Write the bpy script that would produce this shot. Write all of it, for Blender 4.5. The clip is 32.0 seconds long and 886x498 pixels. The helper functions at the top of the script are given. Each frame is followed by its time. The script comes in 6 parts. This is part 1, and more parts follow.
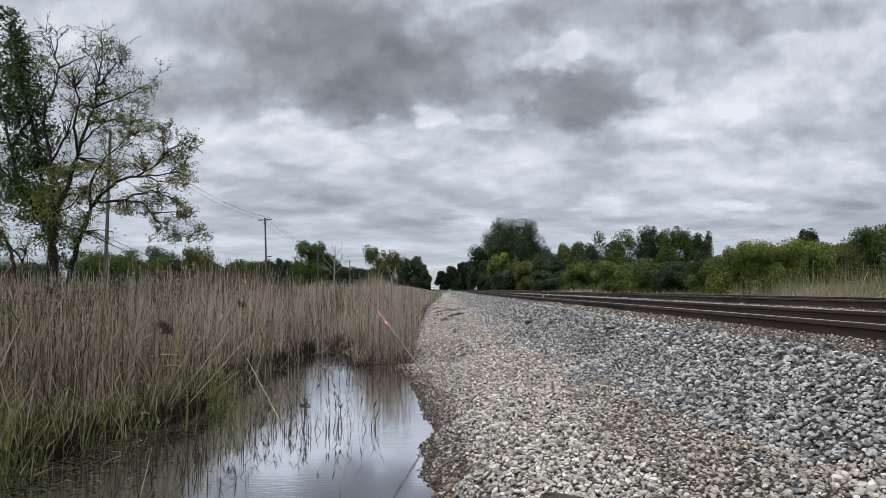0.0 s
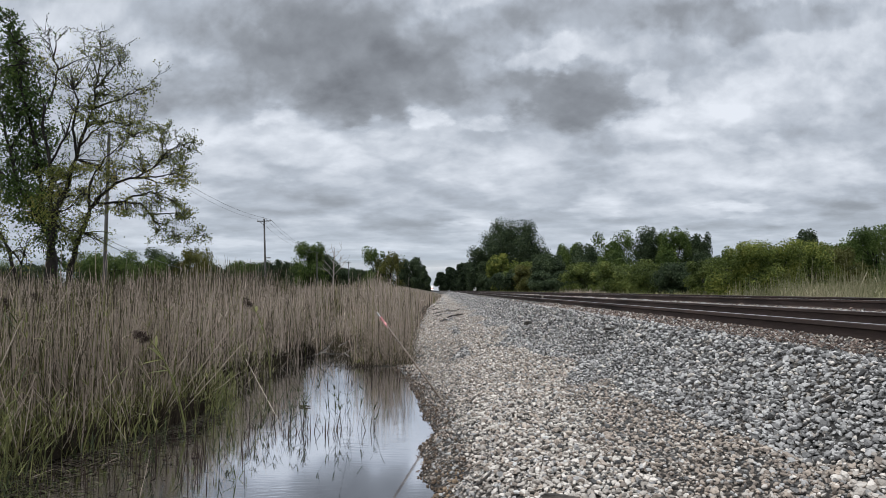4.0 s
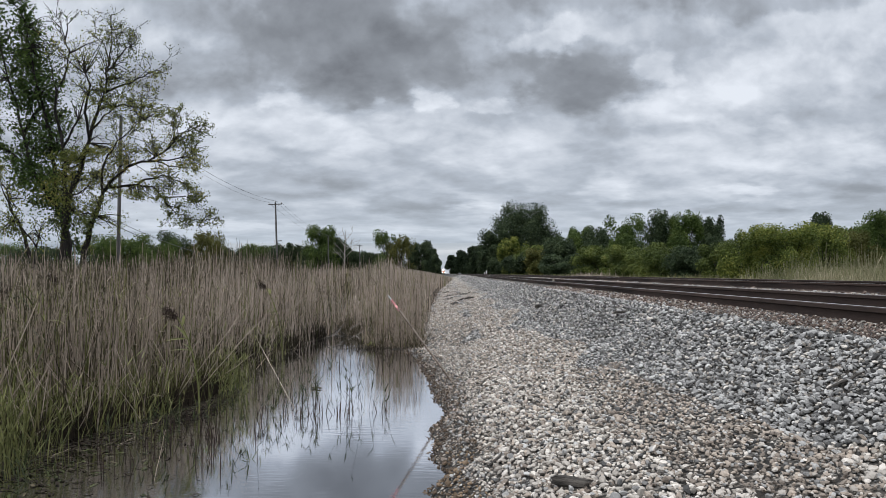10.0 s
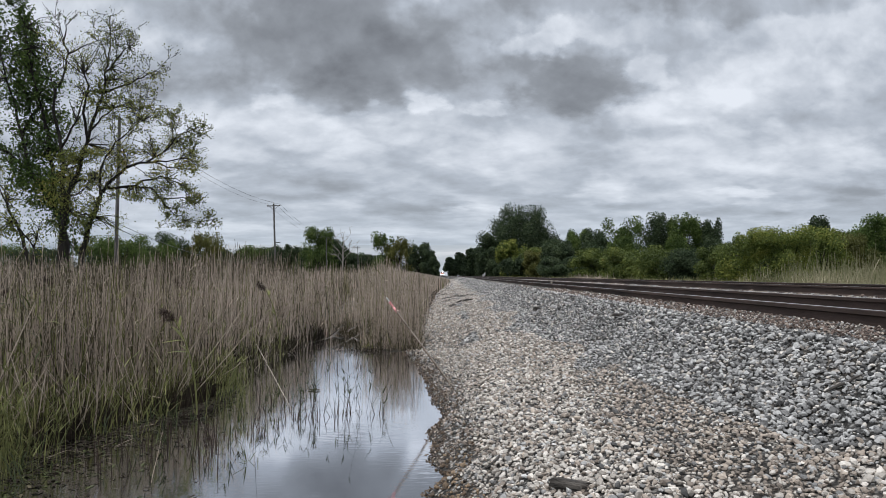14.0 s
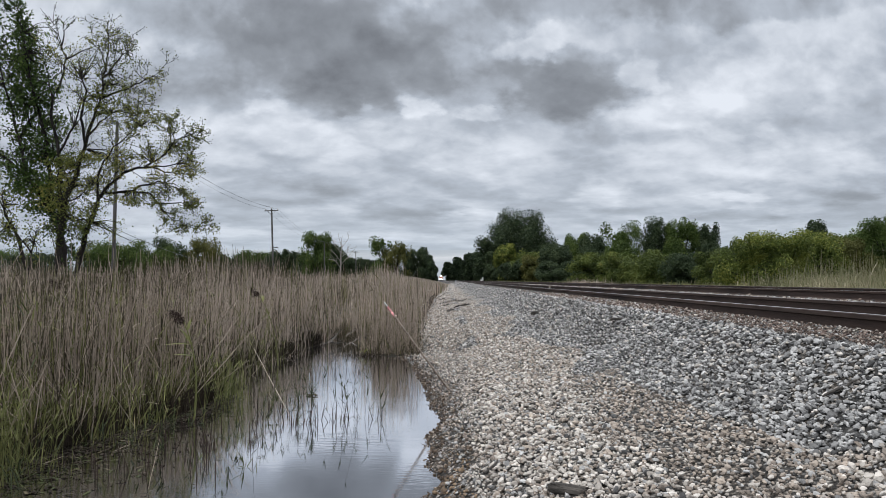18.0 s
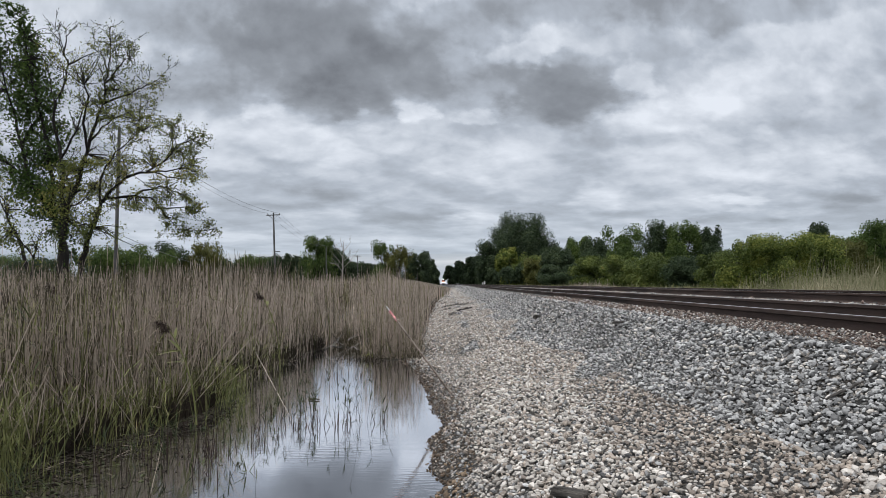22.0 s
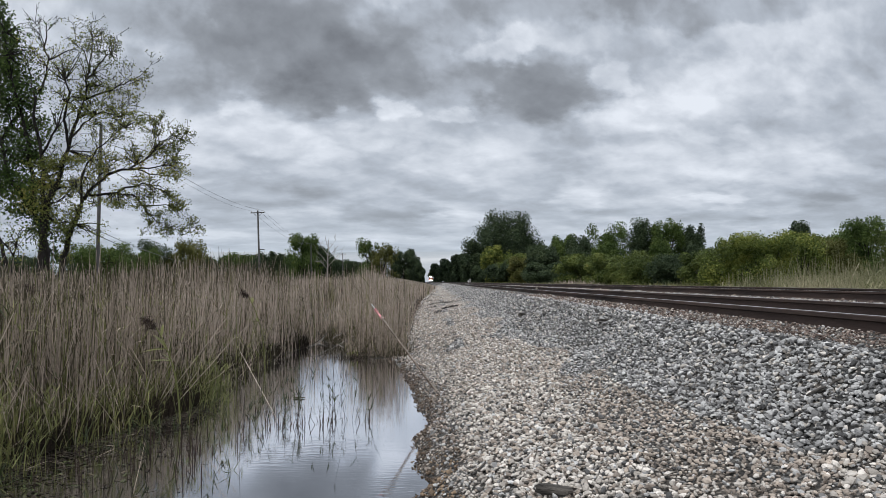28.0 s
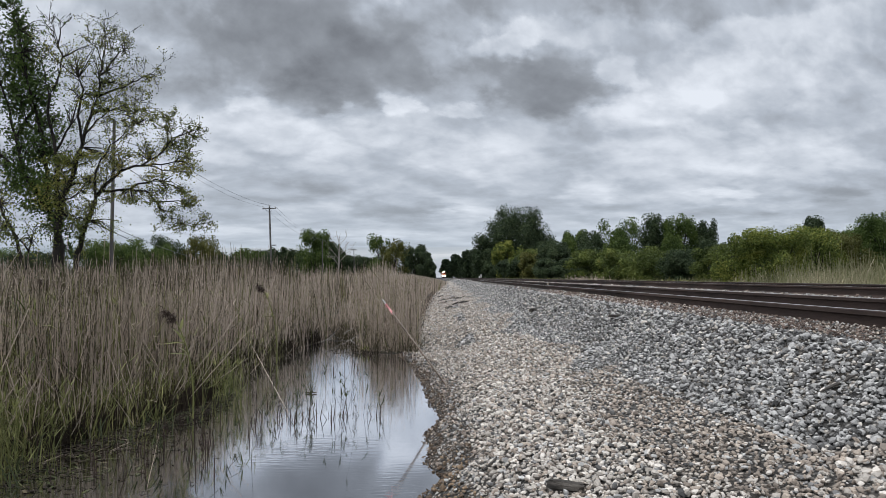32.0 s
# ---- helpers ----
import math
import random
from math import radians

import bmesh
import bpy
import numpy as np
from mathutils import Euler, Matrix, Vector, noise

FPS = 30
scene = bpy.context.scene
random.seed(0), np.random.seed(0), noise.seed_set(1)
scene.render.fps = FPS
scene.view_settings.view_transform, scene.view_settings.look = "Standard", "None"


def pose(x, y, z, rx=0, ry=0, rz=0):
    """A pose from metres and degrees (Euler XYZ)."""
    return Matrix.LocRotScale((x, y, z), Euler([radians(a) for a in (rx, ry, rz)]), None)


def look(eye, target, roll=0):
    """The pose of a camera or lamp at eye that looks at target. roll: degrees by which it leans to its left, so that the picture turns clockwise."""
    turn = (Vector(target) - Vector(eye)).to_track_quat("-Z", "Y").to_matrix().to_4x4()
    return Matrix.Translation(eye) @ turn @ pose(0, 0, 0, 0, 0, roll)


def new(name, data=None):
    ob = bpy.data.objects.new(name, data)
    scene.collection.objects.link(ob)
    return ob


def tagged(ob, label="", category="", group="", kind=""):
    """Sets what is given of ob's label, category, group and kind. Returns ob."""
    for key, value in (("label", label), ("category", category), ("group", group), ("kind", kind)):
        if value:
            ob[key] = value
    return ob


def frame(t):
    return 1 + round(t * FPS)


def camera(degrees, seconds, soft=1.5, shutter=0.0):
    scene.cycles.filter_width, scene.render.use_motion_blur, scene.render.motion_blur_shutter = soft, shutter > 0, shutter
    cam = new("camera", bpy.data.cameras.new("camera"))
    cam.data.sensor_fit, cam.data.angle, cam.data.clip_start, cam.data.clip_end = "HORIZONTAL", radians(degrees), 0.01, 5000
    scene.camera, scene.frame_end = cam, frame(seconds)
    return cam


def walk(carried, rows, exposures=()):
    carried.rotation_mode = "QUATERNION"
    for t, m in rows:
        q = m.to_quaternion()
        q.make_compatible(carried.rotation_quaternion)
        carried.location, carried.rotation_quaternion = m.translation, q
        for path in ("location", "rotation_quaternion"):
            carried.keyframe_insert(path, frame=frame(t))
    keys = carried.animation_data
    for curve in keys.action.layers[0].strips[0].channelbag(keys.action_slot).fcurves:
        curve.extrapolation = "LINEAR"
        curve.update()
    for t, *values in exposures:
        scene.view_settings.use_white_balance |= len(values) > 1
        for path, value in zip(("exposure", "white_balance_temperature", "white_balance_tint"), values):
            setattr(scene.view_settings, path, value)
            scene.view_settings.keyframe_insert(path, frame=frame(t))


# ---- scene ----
# ================= camera and path =================
EYE = (0.0, 0.0, 1.55)
cam = camera(66, 32.0, soft=0.6)
PATH = (
    (0, 93.390, -0.006, -0.224),
    (0.5, 93.596, -0.088, -0.192),
    (1, 93.757, -0.114, -0.221),
    (1.5, 93.825, 0.025, -0.307),
    (2, 93.788, 0.100, -0.397),
    (2.5, 93.730, 0.182, -0.406),
    (3, 93.673, 0.178, -0.375),
    (3.5, 93.608, 0.139, -0.349),
    (5.5, 92.966, -0.106, 0.007),
    (6, 92.919, -0.175, 0.058),
    (6.5, 92.939, -0.161, 0.014),
    (7, 92.968, -0.107, -0.079),
    (7.5, 92.953, 0.080, -0.217),
    (8, 92.818, 0.205, -0.250),
    (8.5, 92.583, 0.240, -0.143),
    (9, 92.273, 0.229, 0.113),
    (9.5, 92.105, 0.126, 0.396),
    (10, 92.059, 0.023, 0.618),
    (10.5, 92.183, -0.162, 0.673),
    (11, 92.351, -0.226, 0.601),
    (11.5, 92.446, -0.162, 0.479),
    (12, 92.406, -0.054, 0.366),
    (12.5, 92.267, 0.026, 0.315),
    (13, 92.182, -0.011, 0.285),
    (13.5, 92.186, -0.048, 0.350),
    (14, 92.228, -0.132, 0.467),
    (14.5, 92.333, -0.181, 0.592),
    (16.5, 92.800, -0.238, 0.783),
    (17, 92.733, -0.188, 0.643),
    (17.5, 92.655, -0.154, 0.469),
    (18, 92.622, -0.055, 0.300),
    (18.5, 92.657, -0.053, 0.207),
    (19, 92.709, -0.019, 0.206),
    (19.5, 92.758, -0.023, 0.247),
    (20, 92.816, -0.021, 0.320),
    (20.5, 92.859, -0.056, 0.359),
    (21, 92.911, -0.033, 0.390),
    (21.5, 92.945, 0.083, 0.421),
    (22, 92.938, 0.129, 0.457),
    (22.5, 92.932, 0.123, 0.445),
    (23, 92.960, 0.222, 0.409),
    (23.5, 93.033, 0.226, 0.407),
    (24, 93.148, 0.172, 0.359),
    (24.5, 93.246, 0.131, 0.299),
    (25, 93.368, 0.047, 0.227),
    (25.5, 93.475, 0.007, 0.111),
    (27.5, 92.868, 0.201, -0.640),
    (28, 92.761, 0.159, -0.771),
    (28.5, 92.754, 0.163, -0.828),
    (29, 92.774, 0.098, -0.796),
    (29.5, 92.714, 0.126, -0.691),
    (30, 92.603, 0.172, -0.542),
    (30.5, 92.487, 0.186, -0.363),
    (31, 92.413, 0.193, -0.178),
    (31.5, 92.397, 0.160, 0.012),
    (32, 92.394, 0.143, 0.151),
)
walk(cam, [(t, pose(*EYE, rx, ry, rz)) for t, rx, ry, rz in PATH], exposures=((0, 0.10), (32, 0.10)))

# ================= world and sun =================
CLOUD_H = 200.0


def link(nt, a, b):
    nt.links.new(a, b)


def node(nt, kind, **values):
    n = nt.nodes.new(kind)
    for key, value in values.items():
        n.inputs[key].default_value = value
    return n


def maths(nt, op, a, b=None, clamp=False):
    n = nt.nodes.new("ShaderNodeMath")
    n.operation, n.use_clamp = op, clamp
    for i, v in enumerate((a, b)):
        if v is None:
            continue
        if isinstance(v, (int, float)):
            n.inputs[i].default_value = v
        else:
            link(nt, v, n.inputs[i])
    return n.outputs[0]


def span(nt, value, a, b, c=0.0, d=1.0, smooth=True):
    n = nt.nodes.new("ShaderNodeMapRange")
    n.interpolation_type = "SMOOTHSTEP" if smooth else "LINEAR"
    link(nt, value, n.inputs["Value"])
    for key, v in (("From Min", a), ("From Max", b), ("To Min", c), ("To Max", d)):
        n.inputs[key].default_value = v
    return n.outputs["Result"]


def ramp(nt, fac, stops):
    n = nt.nodes.new("ShaderNodeValToRGB")
    e = n.color_ramp.elements
    while len(e) < len(stops):
        e.new(0.5)
    for i, (p, c) in enumerate(stops):
        e[i].position, e[i].color = p, (*c, 1)
    link(nt, fac, n.inputs[0])
    return n.outputs[0]


def mix(nt, fac, a, b, kind="MIX"):
    n = nt.nodes.new("ShaderNodeMix")
    n.data_type, n.blend_type = "RGBA", kind
    for sock, v in ((n.inputs[0], fac), (n.inputs[6], a), (n.inputs[7], b)):
        if isinstance(v, (int, float)):
            sock.default_value = v
        elif isinstance(v, tuple):
            sock.default_value = (*v, 1)
        else:
            link(nt, v, sock)
    return n.outputs[2]


SUN_EL, SUN_AZ = radians(62), radians(222)
world = bpy.data.worlds.new("overcast")
scene.world = world
world.use_nodes = True
nt = world.node_tree
nt.nodes.clear()
sky = nt.nodes.new("ShaderNodeTexSky")
sky.sky_type, sky.sun_disc = "NISHITA", False
sky.sun_elevation, sky.sun_rotation = SUN_EL, SUN_AZ
co = nt.nodes.new("ShaderNodeTexCoord")
sep = nt.nodes.new("ShaderNodeSeparateXYZ")
link(nt, co.outputs["Generated"], sep.inputs[0])
up = sep.outputs[2]
streak = nt.nodes.new("ShaderNodeMapping")
streak.inputs["Scale"].default_value = (2.5, 2.5, 26)
link(nt, co.outputs["Generated"], streak.inputs[0])
wn = node(nt, "ShaderNodeTexNoise", Scale=1.6, Detail=6.0, Roughness=0.55)
link(nt, streak.outputs[0], wn.inputs["Vector"])
low = ramp(nt, wn.outputs[0], ((0.30, (0.34, 0.40, 0.48)), (0.55, (0.52, 0.56, 0.62)), (0.72, (0.78, 0.80, 0.84))))
high = ramp(nt, wn.outputs[0], ((0.3, (0.62, 0.65, 0.70)), (0.7, (1.0, 1.02, 1.06))))
grey = mix(nt, span(nt, up, 0.03, 0.55), low, high)
sk = nt.nodes.new("ShaderNodeVectorMath")
sk.operation = "SCALE"
link(nt, sky.outputs[0], sk.inputs[0])
sk.inputs["Scale"].default_value = 0.10
allsky = mix(nt, 0.9, sk.outputs[0], grey)
bg = nt.nodes.new("ShaderNodeBackground")
link(nt, allsky, bg.inputs[0])
bg.inputs[1].default_value = 1.0
wo = nt.nodes.new("ShaderNodeOutputWorld")
link(nt, bg.outputs[0], wo.inputs[0])

sun = new("sun", bpy.data.lights.new("sun", "SUN"))
sun.data.energy, sun.data.angle, sun.data.color = 1.5, radians(20), (1.0, 0.985, 0.96)
sd = Vector((math.sin(SUN_AZ) * math.cos(SUN_EL), math.cos(SUN_AZ) * math.cos(SUN_EL), math.sin(SUN_EL)))
sun.matrix_world = look(sd * 50, (0, 0, 0))

# ================= materials =================


def base_mat(name):
    m = bpy.data.materials.new(name)
    m.use_nodes = True
    t = m.node_tree
    return m, t, t.nodes["Principled BSDF"]


def varied(name, c1, c2, scale=8.0, rough=0.8, bump=0.3, metal=0.0, island=0.0, obj=0.0, fine=60.0, dist=0.01, spec=0.5, stretch=(1, 1, 1), skew=1.0, dirt=0.28):
    """A surface with stains at one scale and grain at another, and a tone that differs piece by piece."""
    m, t, p = base_mat(name)
    tc = t.nodes.new("ShaderNodeTexCoord")
    mp = t.nodes.new("ShaderNodeMapping")
    mp.inputs["Scale"].default_value = stretch
    link(t, tc.outputs["Object"], mp.inputs[0])
    a = node(t, "ShaderNodeTexNoise", Scale=scale, Detail=4.0, Roughness=0.6)
    b = node(t, "ShaderNodeTexNoise", Scale=fine, Detail=3.0, Roughness=0.6)
    link(t, mp.outputs[0], a.inputs["Vector"])
    link(t, mp.outputs[0], b.inputs["Vector"])
    f = span(t, a.outputs[0], 0.3, 0.7)
    if island:
        g = t.nodes.new("ShaderNodeNewGeometry")
        f = maths(t, "ADD", maths(t, "MULTIPLY", f, 1 - island), maths(t, "MULTIPLY", g.outputs["Random Per Island"], island))
    if obj:
        o = t.nodes.new("ShaderNodeObjectInfo")
        f = maths(t, "ADD", maths(t, "MULTIPLY", f, 1 - obj), maths(t, "MULTIPLY", o.outputs["Random"], obj))
    if skew != 1.0:
        f = maths(t, "POWER", f, skew)
    col = mix(t, f, c1, c2)
    col = mix(t, span(t, b.outputs[0], 0.25, 0.75, 0.0, dirt), col, tuple(x * 0.45 for x in c1))
    link(t, col, p.inputs["Base Color"])
    p.inputs["Roughness"].default_value, p.inputs["Metallic"].default_value = rough, metal
    p.inputs["Specular IOR Level"].default_value = spec
    if bump:
        bn = node(t, "ShaderNodeBump", Strength=bump, Distance=dist)
        link(t, b.outputs[0], bn.inputs["Height"])
        link(t, bn.outputs[0], p.inputs["Normal"])
    return m


def leafy(name, stops, rough=0.6, through_=0.35):
    """Leaves and blades: a tone from each piece's own number, light coming through them."""
    m, t, p = base_mat(name)
    g = t.nodes.new("ShaderNodeNewGeometry")
    tc = t.nodes.new("ShaderNodeTexCoord")
    n = node(t, "ShaderNodeTexNoise", Scale=0.45, Detail=4.0)
    link(t, tc.outputs["Object"], n.inputs["Vector"])
    f = maths(t, "ADD", maths(t, "MULTIPLY", g.outputs["Random Per Island"], 0.42), maths(t, "MULTIPLY", span(t, n.outputs[0], 0.3, 0.7), 0.58))
    col = ramp(t, f, stops)
    link(t, col, p.inputs["Base Color"])
    p.inputs["Roughness"].default_value = rough
    p.inputs["Specular IOR Level"].default_value = 0.25
    tr = t.nodes.new("ShaderNodeBsdfTranslucent")
    link(t, col, tr.inputs[0])
    mx = t.nodes.new("ShaderNodeMixShader")
    mx.inputs[0].default_value = through_
    link(t, p.outputs[0], mx.inputs[1])
    link(t, tr.outputs[0], mx.inputs[2])
    link(t, mx.outputs[0], t.nodes["Material Output"].inputs[0])
    return m


M_GREY = varied("grey_ballast", (0.042, 0.042, 0.043), (0.74, 0.737, 0.73), 6, 0.85, 0.3, island=0.9, fine=90, skew=1.3, dirt=0.2)
M_PALE = varied("pale_ballast", (0.35, 0.32, 0.287), (0.92, 0.865, 0.80), 6, 0.85, 0.3, island=0.9, fine=90, skew=1.3, dirt=0.2)
M_TAN = varied("tan_ballast", (0.21, 0.18, 0.155), (0.62, 0.53, 0.45), 6, 0.85, 0.3, island=0.9, fine=90, skew=1.3, dirt=0.2)
M_WET = varied("wet_brown_ballast", (0.014, 0.010, 0.008), (0.16, 0.105, 0.062), 6, 0.45, 0.3, island=0.8, fine=90)
M_OCHRE = varied("ochre_stained_ballast", (0.08, 0.055, 0.035), (0.42, 0.305, 0.20), 6, 0.7, 0.3, island=0.9, fine=90)
M_PIECE = [varied("grey_stone_piece", (0.042, 0.042, 0.043), (0.74, 0.737, 0.73), 6, 0.85, 0.3, obj=0.9, fine=3, skew=1.3, dirt=0.2), varied("pale_stone_piece", (0.35, 0.32, 0.287), (0.92, 0.865, 0.80), 6, 0.85, 0.3, obj=0.9, fine=3, skew=1.3, dirt=0.2), varied("tan_stone_piece", (0.21, 0.18, 0.155), (0.62, 0.53, 0.45), 6, 0.85, 0.3, obj=0.9, fine=3, skew=1.3, dirt=0.2)]


def gravel_mat():
    """Packed crushed stone too small or far to pick apart: cells of differing grey with dark joints."""
    m, t, p = base_mat("gravel_bed")
    tc = t.nodes.new("ShaderNodeTexCoord")
    vo = node(t, "ShaderNodeTexVoronoi", Scale=34.0, Randomness=1.0)
    link(t, tc.outputs["Object"], vo.inputs["Vector"])
    sx = t.nodes.new("ShaderNodeSeparateColor")
    link(t, vo.outputs["Color"], sx.inputs[0])
    n = node(t, "ShaderNodeTexNoise", Scale=1.1, Detail=4.0)
    link(t, tc.outputs["Object"], n.inputs["Vector"])
    grey = ramp(t, sx.outputs[0], ((0.0, (0.02, 0.02, 0.02)), (0.6, (0.10, 0.098, 0.095)), (0.85, (0.26, 0.255, 0.245)), (1.0, (0.62, 0.60, 0.57))))
    tan = ramp(t, sx.outputs[0], ((0.0, (0.025, 0.021, 0.018)), (0.6, (0.12, 0.104, 0.088)), (1.0, (0.50, 0.45, 0.40))))
    col = mix(t, span(t, n.outputs[0], 0.42, 0.6), grey, tan)
    gap = span(t, vo.outputs["Distance"], 0.35, 0.75, 0.0, 0.85)
    col = mix(t, gap, col, (0.018, 0.017, 0.016))
    link(t, col, p.inputs["Base Color"])
    p.inputs["Roughness"].default_value = 0.9
    bn = node(t, "ShaderNodeBump", Strength=0.9, Distance=0.02)
    bn.invert = True
    link(t, vo.outputs["Distance"], bn.inputs["Height"])
    link(t, bn.outputs[0], p.inputs["Normal"])
    return m


M_GRAVEL = gravel_mat()
M_SOIL = varied("marsh_soil", (0.016, 0.013, 0.009), (0.05, 0.042, 0.027), 1.2, 0.95, 0.6, fine=14, dist=0.05)
M_RUST = varied("rusty_rail_steel", (0.028, 0.020, 0.018), (0.085, 0.058, 0.049), 3, 0.8, 0.3, spec=0.3, fine=70, stretch=(1, 0.15, 1))
M_SHINE = varied("worn_rail_head", (0.42, 0.41, 0.40), (0.62, 0.60, 0.58), 3, 0.32, 0.1, metal=0.9, fine=60, stretch=(1, 0.1, 1))
M_TIE = varied("weathered_tie_wood", (0.07, 0.055, 0.045), (0.19, 0.15, 0.12), 5, 0.9, 0.6, obj=0.5, fine=40, stretch=(0.2, 1, 1))
M_PLATE = varied("rusty_plate", (0.075, 0.054, 0.045), (0.24, 0.178, 0.15), 9, 0.85, 0.4, fine=60)
M_REED = leafy("dry_reed", ((0.0, (0.165, 0.133, 0.105)), (0.4, (0.36, 0.295, 0.237)), (0.8, (0.585, 0.488, 0.40)), (1.0, (0.78, 0.68, 0.57))), 0.7, 0.15)
M_REEDP = leafy("pinkish_dry_reed", ((0.0, (0.26, 0.21, 0.175)), (0.4, (0.50, 0.415, 0.345)), (0.8, (0.70, 0.595, 0.50)), (1.0, (0.84, 0.74, 0.63))), 0.7, 0.2)
# darkened past old straw to carry the shade deep inside the bed
M_REEDDK = leafy("old_and_shaded_reed", ((0.0, (0.027, 0.024, 0.014)), (0.6, (0.085, 0.074, 0.044)), (1.0, (0.175, 0.148, 0.098))), 0.8, 0.1)
M_BLADE = leafy("green_reed_blade", ((0.0, (0.06, 0.07, 0.025)), (0.35, (0.15, 0.162, 0.058)), (0.65, (0.27, 0.27, 0.108)), (0.85, (0.37, 0.325, 0.18)), (1.0, (0.52, 0.44, 0.29))), 0.5, 0.3)
# near-black so these stems also carry the shade at the reeds' foot
M_THATCH = leafy("rotting_shaded_thatch", ((0.0, (0.010, 0.008, 0.006)), (0.7, (0.035, 0.027, 0.02)), (1.0, (0.085, 0.066, 0.05))), 0.9, 0.05)
M_TUFT = leafy("water_reed_green", ((0.0, (0.016, 0.023, 0.009)), (0.5, (0.045, 0.06, 0.022)), (1.0, (0.12, 0.145, 0.05))), 0.5, 0.2)
M_PLUME = leafy("dark_seed_head", ((0.0, (0.028, 0.018, 0.016)), (1.0, (0.07, 0.048, 0.04))), 0.9, 0.1)
M_GRASS = leafy("tall_grass", ((0.0, (0.13, 0.145, 0.065)), (0.5, (0.27, 0.27, 0.145)), (0.8, (0.43, 0.39, 0.26)), (1.0, (0.56, 0.50, 0.37))), 0.7, 0.25)
M_BARK = varied("grey_brown_bark", (0.012, 0.011, 0.010), (0.042, 0.037, 0.032), 5, 0.95, 0.8, fine=24, dist=0.03, stretch=(1, 1, 0.3))
M_POLE = varied("weathered_pole_wood", (0.075, 0.073, 0.072), (0.17, 0.165, 0.16), 4, 0.9, 0.4, fine=30, stretch=(1, 1, 0.1))
M_DEAD = varied("bleached_dead_wood", (0.25, 0.22, 0.20), (0.45, 0.42, 0.39), 4, 0.9, 0.4, fine=30)
M_WIRE = varied("cable", (0.10, 0.10, 0.11), (0.16, 0.16, 0.17), 2, 0.6, 0)
M_LEAF_G = leafy("green_leaves", ((0.0, (0.038, 0.065, 0.018)), (0.5, (0.08, 0.125, 0.032)), (0.9, (0.145, 0.20, 0.052)), (1.0, (0.24, 0.25, 0.07))))
M_LEAF_Y = leafy("yellowing_leaves", ((0.0, (0.06, 0.085, 0.02)), (0.4, (0.15, 0.18, 0.042)), (0.8, (0.30, 0.30, 0.075)), (1.0, (0.40, 0.29, 0.09))))
M_LEAF_T = leafy("dense_green_leaves", ((0.0, (0.03, 0.056, 0.015)), (0.5, (0.07, 0.118, 0.030)), (0.9, (0.14, 0.20, 0.05)), (1.0, (0.22, 0.25, 0.07))))
# lifted and slightly blued so the leaf colour carries the haze of distance
M_LEAF_D = leafy("dark_leaves", ((0.0, (0.025, 0.040, 0.022)), (0.6, (0.058, 0.087, 0.041)), (1.0, (0.112, 0.146, 0.069))))
M_LEAF_B = leafy("bush_leaves", ((0.0, (0.030, 0.049, 0.014)), (0.45, (0.092, 0.125, 0.033)), (0.9, (0.190, 0.224, 0.055)), (1.0, (0.299, 0.280, 0.088))))
M_LEAF_O = leafy("olive_leaves", ((0.0, (0.05, 0.06, 0.017)), (0.6, (0.125, 0.13, 0.036)), (1.0, (0.22, 0.21, 0.06))))
M_LEAF_L = leafy("lime_leaves", ((0.0, (0.036, 0.055, 0.014)), (0.4, (0.12, 0.16, 0.036)), (0.7, (0.25, 0.28, 0.062)), (1.0, (0.40, 0.39, 0.105))))
M_DRIFT = varied("dark_wet_driftwood", (0.012, 0.010, 0.009), (0.05, 0.042, 0.036), 9, 0.9, 0.6, fine=50, stretch=(0.15, 1, 1))
M_WOODY = varied("driftwood", (0.035, 0.032, 0.030), (0.12, 0.11, 0.10), 9, 0.9, 0.8, fine=50, stretch=(0.15, 1, 1))
M_SHAFT = varied("brown_stake_wood", (0.10, 0.066, 0.050), (0.32, 0.22, 0.17), 6, 0.8, 0.3, fine=50)
M_CHUNK = varied("splintered_wood", (0.016, 0.014, 0.012), (0.15, 0.135, 0.12), 30, 0.9, 0.9, fine=110, stretch=(0.12, 1, 1))
M_STAKE = varied("stake_wood", (0.34, 0.29, 0.24), (0.66, 0.57, 0.48), 6, 0.8, 0.3, fine=50)
M_PINK = varied("pink_marking_paint", (0.78, 0.24, 0.26), (0.95, 0.62, 0.60), 20, 0.5, 0.1)
M_WHITE = varied("white_paint", (0.70, 0.70, 0.69), (0.82, 0.82, 0.80), 4, 0.6, 0.1)
M_ORANGE = varied("dark_red_loco_paint", (0.32, 0.09, 0.045), (0.5, 0.15, 0.07), 2, 0.5, 0.0)
M_BLACK = varied("black_underframe", (0.02, 0.02, 0.02), (0.05, 0.05, 0.05), 2, 0.7, 0.1)
M_GLASS = varied("dark_windscreen", (0.02, 0.025, 0.03), (0.03, 0.035, 0.04), 2, 0.1, 0)


def lamp_mat():
    m, t, p = base_mat("headlamp_glow")
    p.inputs["Base Color"].default_value = (1, 0.95, 0.85, 1)
    p.inputs["Emission Color"].default_value = (1, 0.93, 0.82, 1)
    p.inputs["Emission Strength"].default_value = 14.0
    return m


M_LAMP = lamp_mat()


